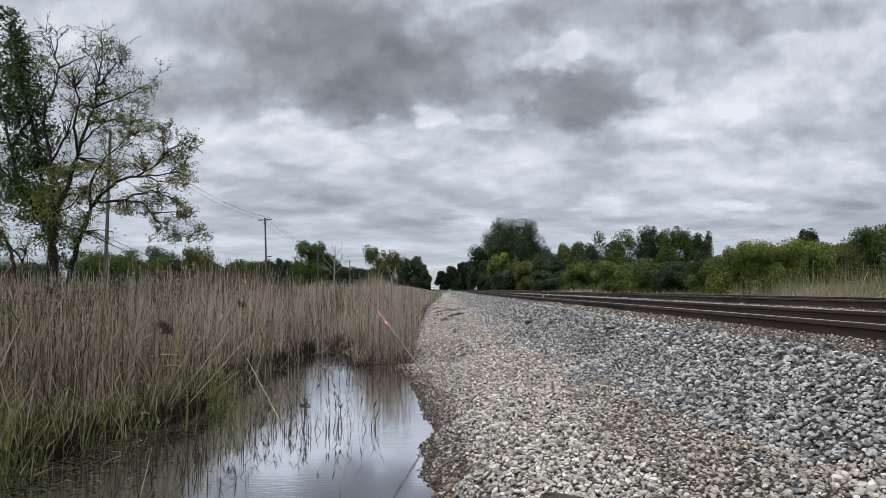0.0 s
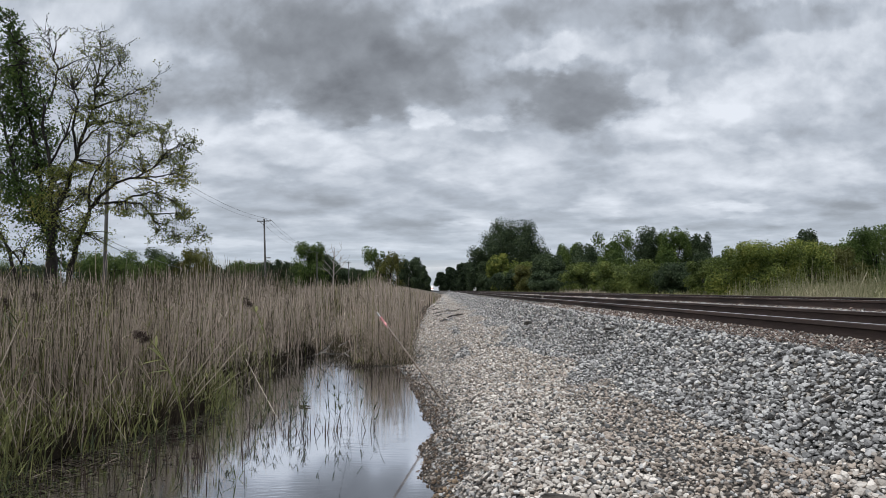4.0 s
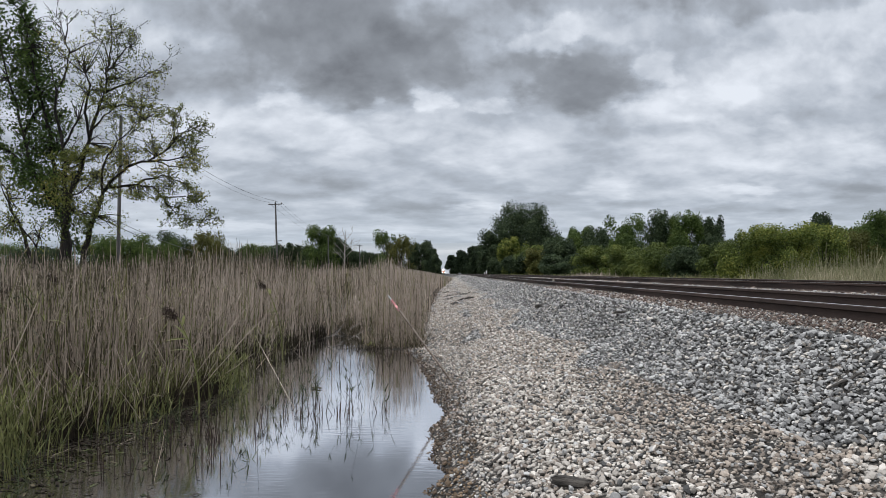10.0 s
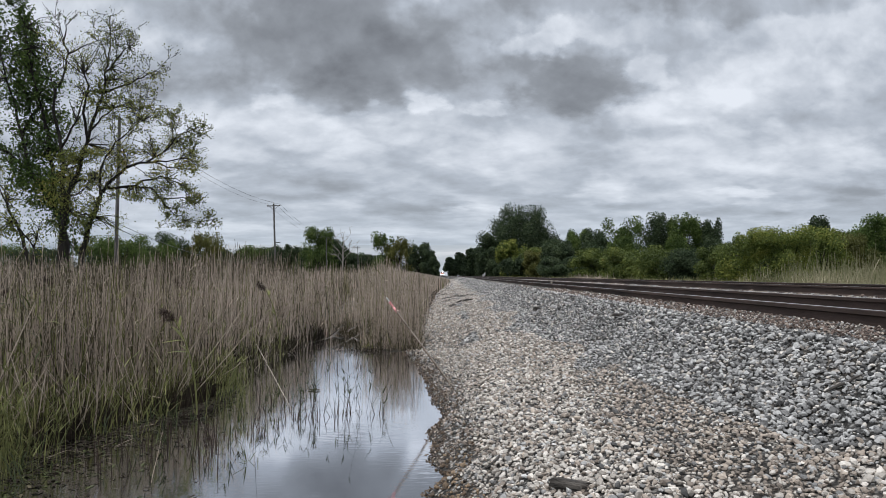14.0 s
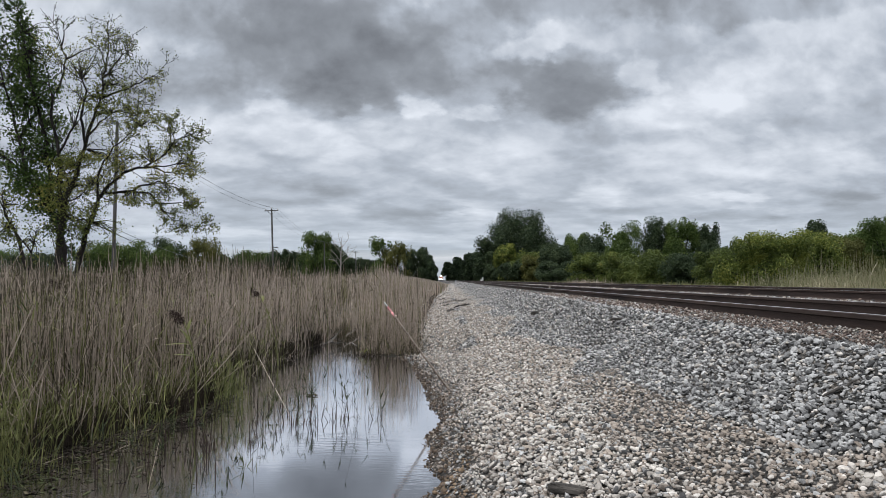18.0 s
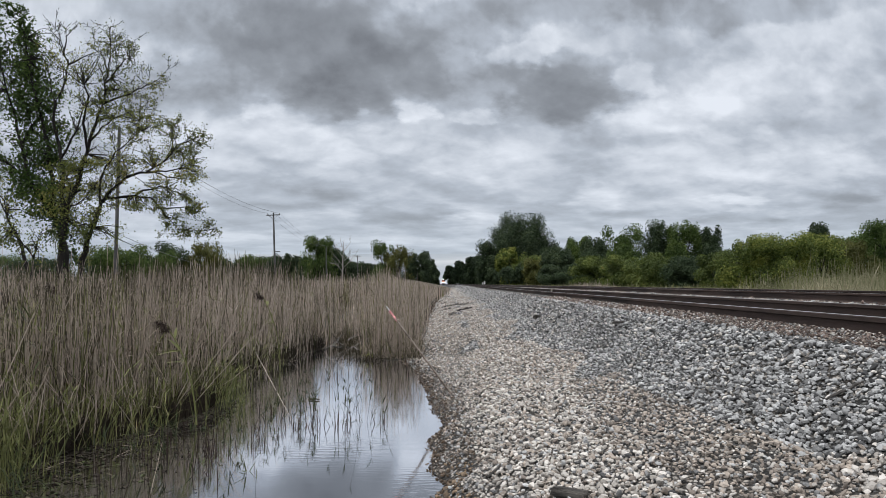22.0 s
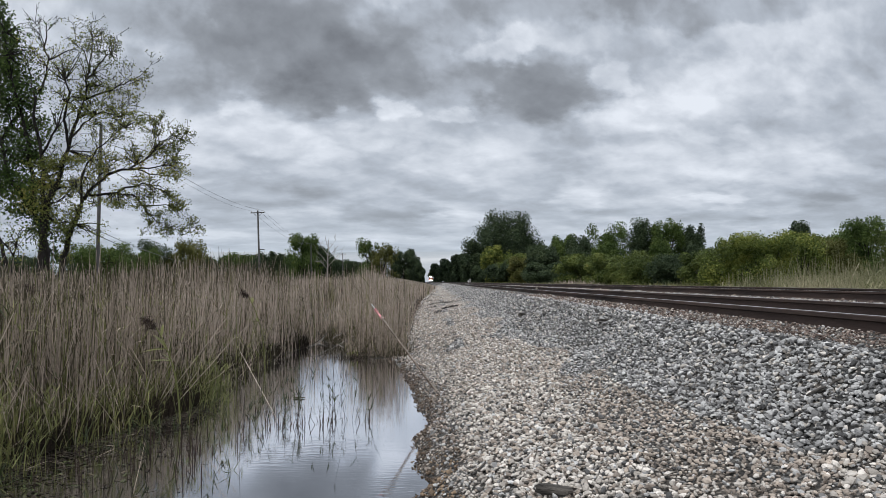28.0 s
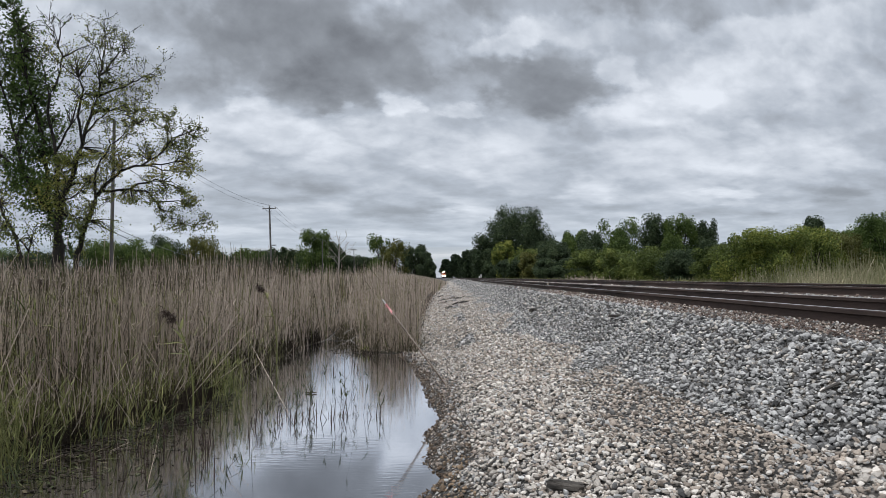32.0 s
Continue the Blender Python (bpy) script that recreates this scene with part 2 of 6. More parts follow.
def water_mat():
    m, t, p = base_mat("still_ditch_water")
    p.inputs["Base Color"].default_value = (0.010, 0.010, 0.008, 1)
    p.inputs["Roughness"].default_value = 0.02
    p.inputs["IOR"].default_value = 1.33
    p.inputs["Specular IOR Level"].default_value = 0.9
    tc = t.nodes.new("ShaderNodeTexCoord")
    mp = t.nodes.new("ShaderNodeMapping")
    mp.inputs["Scale"].default_value = (2.2, 9.0, 1.0)
    link(t, tc.outputs["Object"], mp.inputs[0])
    a = node(t, "ShaderNodeTexNoise", Scale=2.6, Detail=2.0, Roughness=0.5)
    link(t, mp.outputs[0], a.inputs["Vector"])
    b = node(t, "ShaderNodeTexNoise", Scale=0.5, Detail=1.0)
    link(t, tc.outputs["Object"], b.inputs["Vector"])
    h = maths(t, "MULTIPLY", a.outputs[0], span(t, b.outputs[0], 0.45, 0.62, 0.12, 1.0))
    bn = node(t, "ShaderNodeBump", Strength=0.06, Distance=0.02)
    link(t, h, bn.inputs["Height"])
    link(t, bn.outputs[0], p.inputs["Normal"])
    gl = t.nodes.new("ShaderNodeBsdfGlossy")
    gl.inputs["Color"].default_value = (0.93, 0.95, 1.0, 1)
    gl.inputs["Roughness"].default_value = 0.055
    link(t, bn.outputs[0], gl.inputs["Normal"])
    mx = t.nodes.new("ShaderNodeMixShader")
    lw = node(t, "ShaderNodeLayerWeight", Blend=0.5)
    link(t, span(t, lw.outputs["Facing"], 0.64, 0.89, 0.56, 0.98, False), mx.inputs[0])
    link(t, p.outputs[0], mx.inputs[1])
    link(t, gl.outputs[0], mx.inputs[2])
    link(t, mx.outputs[0], t.nodes["Material Output"].inputs[0])
    return m


M_WATER = water_mat()


def cloud_mat():
    """Overcast cloud layer: broad dark masses, torn edges and bright thin places, paling into haze far off."""
    m = bpy.data.materials.new("overcast_clouds")
    m.use_nodes = True
    t = m.node_tree
    t.nodes.clear()
    tc = t.nodes.new("ShaderNodeTexCoord")
    mp = t.nodes.new("ShaderNodeMapping")
    mp.inputs["Scale"].default_value = (1 / CLOUD_H,) * 3
    link(t, tc.outputs["Object"], mp.inputs[0])
    sp = t.nodes.new("ShaderNodeSeparateXYZ")
    link(t, mp.outputs[0], sp.inputs[0])
    # far clouds show their sides, so bearing and log distance lay the pattern out to fit the camera's view
    ln = t.nodes.new("ShaderNodeMath")
    ln.operation = "LOGARITHM"
    link(t, sp.outputs[1], ln.inputs[0])
    ln.inputs[1].default_value = math.e
    v = maths(t, "MULTIPLY", ln.outputs[0], 4.0)
    u = maths(t, "MULTIPLY", maths(t, "DIVIDE", sp.outputs[0], sp.outputs[1]), 9.0)
    uv = t.nodes.new("ShaderNodeCombineXYZ")
    link(t, u, uv.inputs[0])
    link(t, v, uv.inputs[1])
    def cloud_noise(vec, scale, detail, rough, distort=0.0):
        n = node(t, "ShaderNodeTexNoise", Scale=scale, Detail=detail, Roughness=rough, Distortion=distort)
        link(t, vec, n.inputs["Vector"])
        return n

    def vector(op, a, b):
        n = t.nodes.new("ShaderNodeVectorMath")
        n.operation = op
        link(t, a, n.inputs[0])
        n.inputs[1].default_value = b
        return n

    plain = uv.outputs[0]
    big = cloud_noise(plain, 0.42, 5.0, 0.5, 0.1).outputs[0]
    # billows, dense inside, lit on the side that faces up
    roll = vector("MULTIPLY", plain, (1.1, 1.0, 1.0)).outputs[0]
    above = vector("ADD", roll, (0.12, -0.34, 0.0)).outputs[0]
    body = span(t, cloud_noise(roll, 1.05, 5.0, 0.48, 0.25).outputs[0], 0.36, 0.66)
    over = span(t, cloud_noise(above, 1.05, 5.0, 0.48, 0.25).outputs[0], 0.36, 0.66)
    wisp = cloud_noise(roll, 4.6, 6.0, 0.55, 0.4).outputs[0]
    # torn outlines
    warp = vector("SUBTRACT", cloud_noise(plain, 1.3, 6.0, 0.54).outputs["Color"], (0.5, 0.5, 0.5))
    torn = t.nodes.new("ShaderNodeVectorMath")
    torn.operation = "MULTIPLY_ADD"
    link(t, warp.outputs[0], torn.inputs[0])
    torn.inputs[1].default_value = (1.5, 1.4, 0)
    link(t, plain, torn.inputs[2])

    def masses(rows):
        """Broad masses of cloud: centre, half width and depth, weight."""
        total = None
        for cx, cy, rx, ry, w in rows:
            away = vector("MULTIPLY", vector("SUBTRACT", torn.outputs[0], (cx, cy, 0)).outputs[0], (1 / rx, 1 / ry, 0))
            le = t.nodes.new("ShaderNodeVectorMath")
            le.operation = "LENGTH"
            link(t, away.outputs[0], le.inputs[0])
            g = span(t, le.outputs["Value"], 1.25, 0.45, 0.0, w)
            total = g if total is None else maths(t, "ADD", total, g)
        return total

    dark = masses(((-1.6, 4.22, 1.44, 1.07, 0.13), (-2.81, 3.86, 1.06, 0.63, 0.06), (-0.63, 4.72, 1.13, 0.79, 0.105), (-1.55, 5.15, 0.45, 0.61, 0.07), (1.66, 5.13, 0.98, 0.71, 0.125), (1.03, 4.85, 0.6, 0.52, 0.05), (1.91, 5.39, 0.68, 0.47, 0.06), (0.21, 4.38, 0.91, 0.61, 0.05), (-3.25, 4.93, 0.98, 0.7, 0.075), (1.75, 3.55, 1.14, 0.3, 0.04), (4.4, 3.59, 1.74, 0.34, 0.09), (-2.12, 8.32, 1.13, 0.8, 0.05), (-0.47, 9.23, 0.64, 0.93, 0.09), (3.93, 9.49, 0.67, 0.5, 0.09), (5.36, 8.56, 0.45, 0.56, 0.05), (-2.72, 9.17, 0.52, 0.66, 0.04), (0.23, 3.74, 0.83, 0.35, 0.08), (-3.4, 9.5, 0.45, 0.57, 0.05)))
    bright = masses(((-0.24, 5.5, 0.26, 0.35, 0.1), (0.56, 5.51, 0.34, 0.2, 0.07), (-1.18, 5.49, 0.19, 0.24, 0.06), (-2.31, 5.3, 0.3, 0.28, 0.07), (1.35, 4.19, 0.64, 0.27, 0.09), (2.69, 4.72, 0.3, 0.33, 0.08), (4.34, 4.99, 1.5, 0.71, 0.06), (3.41, 5.62, 1.2, 0.68, 0.06), (-1.64, 6.26, 1.36, 0.56, 0.07), (0.3, 6.89, 1.5, 0.75, 0.05), (2.08, 8.3, 0.45, 0.66, 0.08), (3.94, 8.45, 0.52, 0.39, 0.1), (-3.03, 10.8, 1.2, 0.88, 0.1), (0.42, 9.53, 0.52, 0.72, 0.06), (-3.8, 4.15, 0.61, 0.39, 0.05), (-1.08, 10.89, 0.9, 0.61, 0.06), (-3.6, 6.42, 0.75, 1.0, 0.04), (5.02, 7.03, 1.2, 0.96, 0.06), (2.77, 7.09, 0.9, 0.78, 0.04), (2.56, 4.11, 0.83, 0.38, 0.04)))
    f = maths(t, "ADD", maths(t, "MULTIPLY", big, 0.34), 0.335)
    f = maths(t, "SUBTRACT", f, maths(t, "MULTIPLY", body, 0.05))
    f = maths(t, "ADD", f, maths(t, "MULTIPLY", maths(t, "SUBTRACT", body, over), 0.085))
    f = maths(t, "ADD", f, maths(t, "MULTIPLY", wisp, 0.085))
    f = maths(t, "ADD", maths(t, "SUBTRACT", f, dark), bright)
    f = maths(t, "SUBTRACT", f, 0.04)
    col = ramp(t, f, ((0.18, (0.155, 0.168, 0.192)), (0.36, (0.277, 0.302, 0.342)), (0.47, (0.43, 0.475, 0.545)), (0.62, (0.74, 0.785, 0.86))))
    haze = span(t, sp.outputs[1], 3.5, 22.0, 0.0, 0.5, False)
    col = mix(t, haze, col, (0.48, 0.555, 0.635))
    e = t.nodes.new("ShaderNodeEmission")
    link(t, col, e.inputs[0])
    e.inputs[1].default_value = 1.0
    o = t.nodes.new("ShaderNodeOutputMaterial")
    link(t, e.outputs[0], o.inputs[0])
    m.cycles.emission_sampling = "NONE"
    return m


M_CLOUD = cloud_mat()

# ================= mesh helpers =================


def mesh_of(name, verts, faces, mats, index=None, smooth=False):
    """A mesh from arrays; faces all have the same number of corners."""
    verts = np.asarray(verts, dtype=np.float32).reshape(-1, 3)
    faces = np.asarray(faces, dtype=np.int32)
    k = faces.shape[1]
    me = bpy.data.meshes.new(name)
    me.vertices.add(len(verts))
    me.vertices.foreach_set("co", verts.ravel())
    me.loops.add(faces.size)
    me.loops.foreach_set("vertex_index", faces.ravel())
    me.polygons.add(len(faces))
    me.polygons.foreach_set("loop_start", np.arange(0, faces.size, k, dtype=np.int32))
    for m in mats if isinstance(mats, (list, tuple)) else [mats]:
        me.materials.append(m)
    if index is not None:
        me.polygons.foreach_set("material_index", np.asarray(index, dtype=np.int32))
    me.update(calc_edges=True)
    me.validate()
    me.polygons.foreach_set("use_smooth", np.full(len(me.polygons), smooth))
    return me


def child(ob, parent):
    if parent is not None:
        ob.parent = parent
    return ob


def part(name, bm, material, parent, label=""):
    """Links a bmesh (or mesh) as one mesh object under a thing or a part."""
    if isinstance(bm, bmesh.types.BMesh):
        me = bpy.data.meshes.new(name)
        bm.to_mesh(me)
        bm.free()
        me.materials.append(material)
    else:
        me = bm
    ob = new(name, me)
    child(ob, parent)
    if label:
        tagged(ob, label)
    return ob


def empty(name, m, label, category, group="", kind=""):
    ob = new(name)
    ob.matrix_basis = m
    ob.empty_display_size = 0.2
    return tagged(ob, label, category, group, kind)


def box(x0, x1, y0, y1, z0, z1, bevel=0.0):
    bm = bmesh.new()
    bmesh.ops.create_cube(bm, size=1, matrix=Matrix.Translation(((x0 + x1) / 2, (y0 + y1) / 2, (z0 + z1) / 2)) @ Matrix.Diagonal((x1 - x0, y1 - y0, z1 - z0, 1)))
    if bevel:
        bmesh.ops.bevel(bm, geom=bm.edges[:], offset=bevel, segments=2, affect="EDGES")
    return bm


def tubes(paths, radii, sides=5):
    """Arrays of tapered tubes. paths: list of (k, 3) arrays, radii: list of (k,) arrays."""
    V, F, base = [], [], 0
    ang = np.arange(sides) * 2 * np.pi / sides
    for p, r in zip(paths, radii):
        p, r = np.asarray(p, float), np.asarray(r, float)
        k = len(p)
        d = np.gradient(p, axis=0)
        d /= np.linalg.norm(d, axis=1)[:, None] + 1e-9
        ref = np.where(np.abs(d[:, 2:3]) > 0.9, np.array([[1.0, 0, 0]]), np.array([[0, 0, 1.0]]))
        u = np.cross(d, ref)
        u /= np.linalg.norm(u, axis=1)[:, None] + 1e-9
        w = np.cross(d, u)
        ring = p[:, None] + r[:, None, None] * (np.cos(ang)[None, :, None] * u[:, None] + np.sin(ang)[None, :, None] * w[:, None])
        V.append(ring.reshape(-1, 3))
        i = np.arange(k - 1)[:, None] * sides
        j = np.arange(sides)[None, :]
        jn = (j + 1) % sides
        F.append((base + np.stack([i + j, i + jn, i + sides + jn, i + sides + j], -1)).reshape(-1, 4))
        base += k * sides
    return np.concatenate(V), np.concatenate(F)


# ================= the lie of the land =================
def bend(y):
    """How far the line has swung over to the west at y along it."""
    y = np.asarray(y, float)
    return -4.2e-5 * np.clip(y - 150, 0, 410) ** 2 - 0.022 * np.clip(y - 560, 0, None)


def wob(y, s=0.0):
    return 0.5 * np.sin(y * 1.31 + s) + 0.3 * np.sin(y * 2.9 + 1.7 * s) + 0.2 * np.sin(y * 6.1 + 2.3 * s)


def shore_r(y):
    """The gravel's ragged edge: small bays and points."""
    y = np.asarray(y, float)
    s = np.interp(y, (3, 4.4, 4.9, 5.3, 5.8, 6.3, 6.85, 7.5, 8.3, 9.2, 10.5, 11.5, 12.7, 14), (-0.06, -0.02, -0.15, -0.02, -0.15, -0.15, -0.20, -0.03, -0.16, -0.25, -0.37, -0.50, -0.70, -0.97))
    return s + 0.02 * wob(y * 5.5, 0.6)


def shore_l(y):
    """The reeds' edge: a bulge with a small bay behind it."""
    y = np.asarray(y, float)
    s = np.interp(y, (3, 5, 5.8, 6.3, 7, 7.75, 8.3, 9.1, 11, 13.3, 15.4, 17.1), (-4.2, -3.98, -3.80, -3.66, -3.40, -3.20, -3.04, -3.10, -3.45, -3.38, -3.2, -2.85))
    return s + 0.05 * wob(y * 1.6, 2.0)


BX = np.array([-1.6, -0.5, 0.0, 0.10, 0.5, 1.2, 2.0, 2.6, 2.75, 3.1, 4.9, 5.3, 6.0, 6.9, 7.3, 9.2, 9.8, 11.2, 12.5])
BZ = np.array([-0.7, -0.22, 0.0, 0.08, 0.30, 0.45, 0.62, 1.118, 1.15, 1.18, 1.10, 1.16, 1.19, 1.20, 1.165, 1.165, 1.21, 0.75, 0.45])


def bank_z(x, y):
    """Height of the ballast's surface; its foot follows the water's edge."""
    x, y = np.asarray(x, float), np.asarray(y, float)
    s = x - bend(y)
    foot = shore_r(np.clip(y, -5, 15.5))
    s = s - foot * np.clip(1 - (s - foot) / 1.0, 0, 1) ** 1.0 * (s < foot + 1.0)
    z = np.interp(s, BX, BZ)
    # past the head of the ditch the stones run out wide and low
    low = 0.06 + 0.13 * (x - bend(y) + 1.35)
    f = np.clip((y - 15.5) / 4.0, 0, 1)
    return np.where((x - bend(y) < 0.5) & (x - bend(y) > -1.45), np.maximum(z, z * (1 - f) + low * f), z)


def ground_z(x, y):
    x, y = np.asarray(x, float), np.asarray(y, float)
    end = np.where(x > -1.6, 14.1 + 0.2 * np.sin(x * 7), 16.9)
    d = np.minimum(np.minimum(x - shore_l(y), 0.6 - x), end - y)
    pond = np.clip(0.012 - d * 0.45, -0.55, 0.015)
    land = 0.015 + 0.085 * np.clip((-d - 0.3) / 1.5, 0, 1) + 0.35 * np.clip((-x - 10) / 14, 0, 1) + 0.30 * np.clip((x - 8) / 6, 0, 1)
    z = np.where(d > -0.15, pond, land + 0.05 * np.sin(x * 1.3) * np.cos(y * 0.9) * np.clip((-d - 0.6) / 3, 0, 1))
    return np.where((x > np.where(y > 17, -1.3, -0.6)) & (x < 12), np.minimum(z, bank_z(x, y) - 0.10), z)


def sheet(name, xs, ys, zf, mat, label, category, kind="structure", smooth=True):
    X, Y = np.meshgrid(xs, ys)
    Z = zf(X, Y)
    nx = len(xs)
    i, j = np.meshgrid(np.arange(nx - 1), np.arange(len(ys) - 1))
    a = (j * nx + i).ravel()
    ob = new(name, mesh_of(name, np.stack([X, Y, Z], -1).reshape(-1, 3), np.stack([a, a + 1, a + nx + 1, a + nx], -1), mat, smooth=smooth))
    return tagged(ob, label, category, kind=kind)


far_ = np.array([60, 100, 200, 400, 800, 1600, 3000, 4600.0])
gx = np.concatenate([-far_[::-1], np.arange(-40, -6, 2.0), np.arange(-6, 1.01, 0.12), np.arange(1.5, 14, 0.75), np.arange(14, 50, 4.0), far_])
gy = np.concatenate([-far_[::-1], np.arange(-40, -4, 4.0), np.arange(-4, 20, 0.15), np.arange(20, 60, 1.0), far_ + 5])
ground = sheet("ground", gx, gy, ground_z, M_SOIL, "dark wet marsh soil reaching to the horizon", "ground")

by = np.concatenate([np.arange(-8, 2, 0.5), np.arange(2, 20, 0.08), np.arange(20, 60, 0.5), np.arange(60, 300, 8), np.arange(300, 1300, 25)])
U = np.concatenate([np.arange(-1.5, 0.9, 0.06), np.arange(0.9, 3.2, 0.1), np.arange(3.3, 12.6, 0.3)])
UX, UY = np.meshgrid(U, by)
bxx = UX + bend(UY)
bzz = bank_z(bxx, UY) - np.where(UY < 14, 0.010, 0.004)
nx = len(U)
ii, jj = np.meshgrid(np.arange(nx - 1), np.arange(len(by) - 1))
aa = (jj * nx + ii).ravel()
ballast = new("ballast_bed", mesh_of("ballast_bed", np.stack([bxx, UY, bzz], -1).reshape(-1, 3), np.stack([aa, aa + 1, aa + nx + 1, aa + nx], -1), M_GRAVEL, smooth=True))
tagged(ballast, "bank of grey and tan crushed stone ballast", "ballast", kind="structure")

water = new("water", mesh_of("water", [(-9, -12, 0), (6, -12, 0), (6, 26, 0), (-9, 26, 0)], [(0, 1, 2, 3)], M_WATER))
tagged(water, "dark still ditch water mirroring the grey sky", "water", kind="structure")

# cloud layer, drifting west
cx = np.linspace(-4700, 4700, 13)
cy = np.linspace(330, 4500, 9)
clouds = sheet("backdrop", cx, cy, lambda x, y: np.zeros_like(x), M_CLOUD, "grey overcast cloud layer", "sky")
clouds.location = (0, 0, EYE[2] + CLOUD_H)

# ================= railway =================
RAIL = ((-0.076, 0), (0.076, 0), (0.076, 0.012), (0.02, 0.028), (0.009, 0.045), (0.009, 0.135), (0.037, 0.148), (0.037, 0.178), (0.030, 0.186), (-0.030, 0.186), (-0.037, 0.178), (-0.037, 0.148), (-0.009, 0.135), (-0.009, 0.045), (-0.02, 0.028), (-0.076, 0.012))


def rail_mesh(x0, top):
    ys = np.concatenate([np.arange(-6, 150, 6.0), np.arange(150, 1300, 25.0)])
    prof = np.array(RAIL)
    k = len(prof)
    V = np.stack([np.stack([x0 + bend(y) + prof[:, 0], np.full(k, y), top - 0.186 + prof[:, 1]], -1) for y in ys]).reshape(-1, 3)
    F, idx = [], []
    for a in range(len(ys) - 1):
        for b in range(k):
            c = (b + 1) % k
            F.append((a * k + b, a * k + c, (a + 1) * k + c, (a + 1) * k + b))
            idx.append(1 if b == 8 else 0)
    return mesh_of("rail", V, F, [M_RUST, M_SHINE], idx)


def railway(x1, top, group, cant):
    t = empty("railway_track", Matrix(), "rusty steel railway track on ties in ballast", "track", group, "structure")
    for i in (0, 1):
        part("rail", rail_mesh(x1 + 1.505 * i, top + cant * i), None, t, "rust-brown steel rail with a bright worn head")
    return t


def add_ties(t, x1, top, y1):
    me = None
    for y in np.arange(-2, y1, 0.53):
        if me is None:
            bm = box(-1.3, 1.3, -0.115, 0.115, -0.18, 0, 0.012)
            me = bpy.data.meshes.new("tie")
            bm.to_mesh(me)
            bm.free()
            me.materials.append(M_TIE)
            pm = bpy.data.meshes.new("tie_plate")
            bm = box(-0.18, 0.18, -0.1, 0.1, 0, 0.016, 0.004)
            bm.to_mesh(pm)
            bm.free()
            pm.materials.append(M_PLATE)
        o = child(new("tie", me), t)
        o.matrix_basis = pose(x1 + 0.7525 + random.uniform(-0.04, 0.04), y, top - 0.186 - 0.002, 0, 0, random.uniform(-1.5, 1.5))
        if y < 30 and x1 < 4:
            for i in (0, 1):
                q = child(new("tie_plate", pm), t)
                q.matrix_basis = pose(x1 + 1.505 * i, y, top - 0.186 - 0.006)


track_a = railway(3.23, 1.295, "two tracks", 0.013)
track_b = railway(7.5, 1.365, "two tracks", 0.02)
# ================= reeds and grass =================


def stems(rng, x, y, z, h, r, lean=0.08, segs=3, sides=3, curve=0.06):
    """Arrays of many thin tapered stalks at once."""
    n = len(x)
    az = rng.uniform(0, 2 * np.pi, n)
    tilt = np.abs(rng.normal(0, lean, n)) * np.where(rng.random(n) < 0.2, 3.8, 1)
    cv = rng.normal(0, curve, n)
    s = np.linspace(0, 1, segs + 1)
    off = (tilt[:, None] * s + cv[:, None] * s ** 2) * h[:, None]
    px = x[:, None] + np.cos(az)[:, None] * off
    py = y[:, None] + np.sin(az)[:, None] * off
    pz = z[:, None] + h[:, None] * s * np.cos(tilt)[:, None]
    rad = r[:, None] * (1 - 0.7 * s)
    ang = np.arange(sides) * 2 * np.pi / sides
    V = np.stack([px[:, :, None] + rad[:, :, None] * np.cos(ang), py[:, :, None] + rad[:, :, None] * np.sin(ang), np.repeat(pz[:, :, None], sides, 2)], -1)
    k = (segs + 1) * sides
    a = (np.arange(segs)[:, None] * sides + np.arange(sides)[None, :])
    b = (np.arange(segs)[:, None] * sides + (np.arange(sides) + 1)[None, :] % sides)
    f = np.stack([a, b, b + sides, a + sides], -1).reshape(-1, 4)
    F = (np.arange(n)[:, None, None] * k + f[None]).reshape(-1, 4)
    P = np.stack([px, py, pz], -1)
    return V.reshape(-1, 3), F, P


def blades(rng, base, length, width, droop=0.5, rise=0.7, segs=3):
    """Arrays of arching leaf blades from the given feet."""
    n = len(base)
    az = rng.uniform(0, 2 * np.pi, n)
    el = np.clip(rng.normal(rise, 0.25, n), -0.3, 1.5)
    s = np.linspace(0, 1, segs + 1)
    L = length[:, None]
    out = np.cos(el)[:, None] * s * L
    up = np.sin(el)[:, None] * s * L - droop * rng.uniform(0.2, 1, n)[:, None] * (s ** 2) * L * 0.6
    cx, cy = np.cos(az)[:, None], np.sin(az)[:, None]
    w = width[:, None] * np.array([0.7, 1.0, 0.7, 0.08])[: segs + 1] * 0.5
    c = np.stack([base[:, 0:1] + cx * out, base[:, 1:2] + cy * out, base[:, 2:3] + up], -1)
    side = np.stack([-cy * np.ones_like(out), cx * np.ones_like(out), 0.3 * np.ones_like(out)], -1) * w[..., None]
    V = np.stack([c - side, c + side], 2)
    k = (segs + 1) * 2
    i = np.arange(segs) * 2
    f = np.stack([i, i + 1, i + 3, i + 2], -1)
    F = (np.arange(n)[:, None, None] * k + f[None]).reshape(-1, 4)
    return V.reshape(-1, 3), F


def join(pieces):
    """pieces: (V, F, material index) -> V, F, index"""
    V, F, I, b = [], [], [], 0
    for v, f, i in (q[:3] for q in pieces):
        V.append(v)
        F.append(f + b)
        I.append(np.full(len(f), i))
        b += len(v)
    return np.concatenate(V), np.concatenate(F), np.concatenate(I)


REED_MATS = [M_REED, M_REEDDK, M_BLADE, M_PLUME]
reed_movers = []


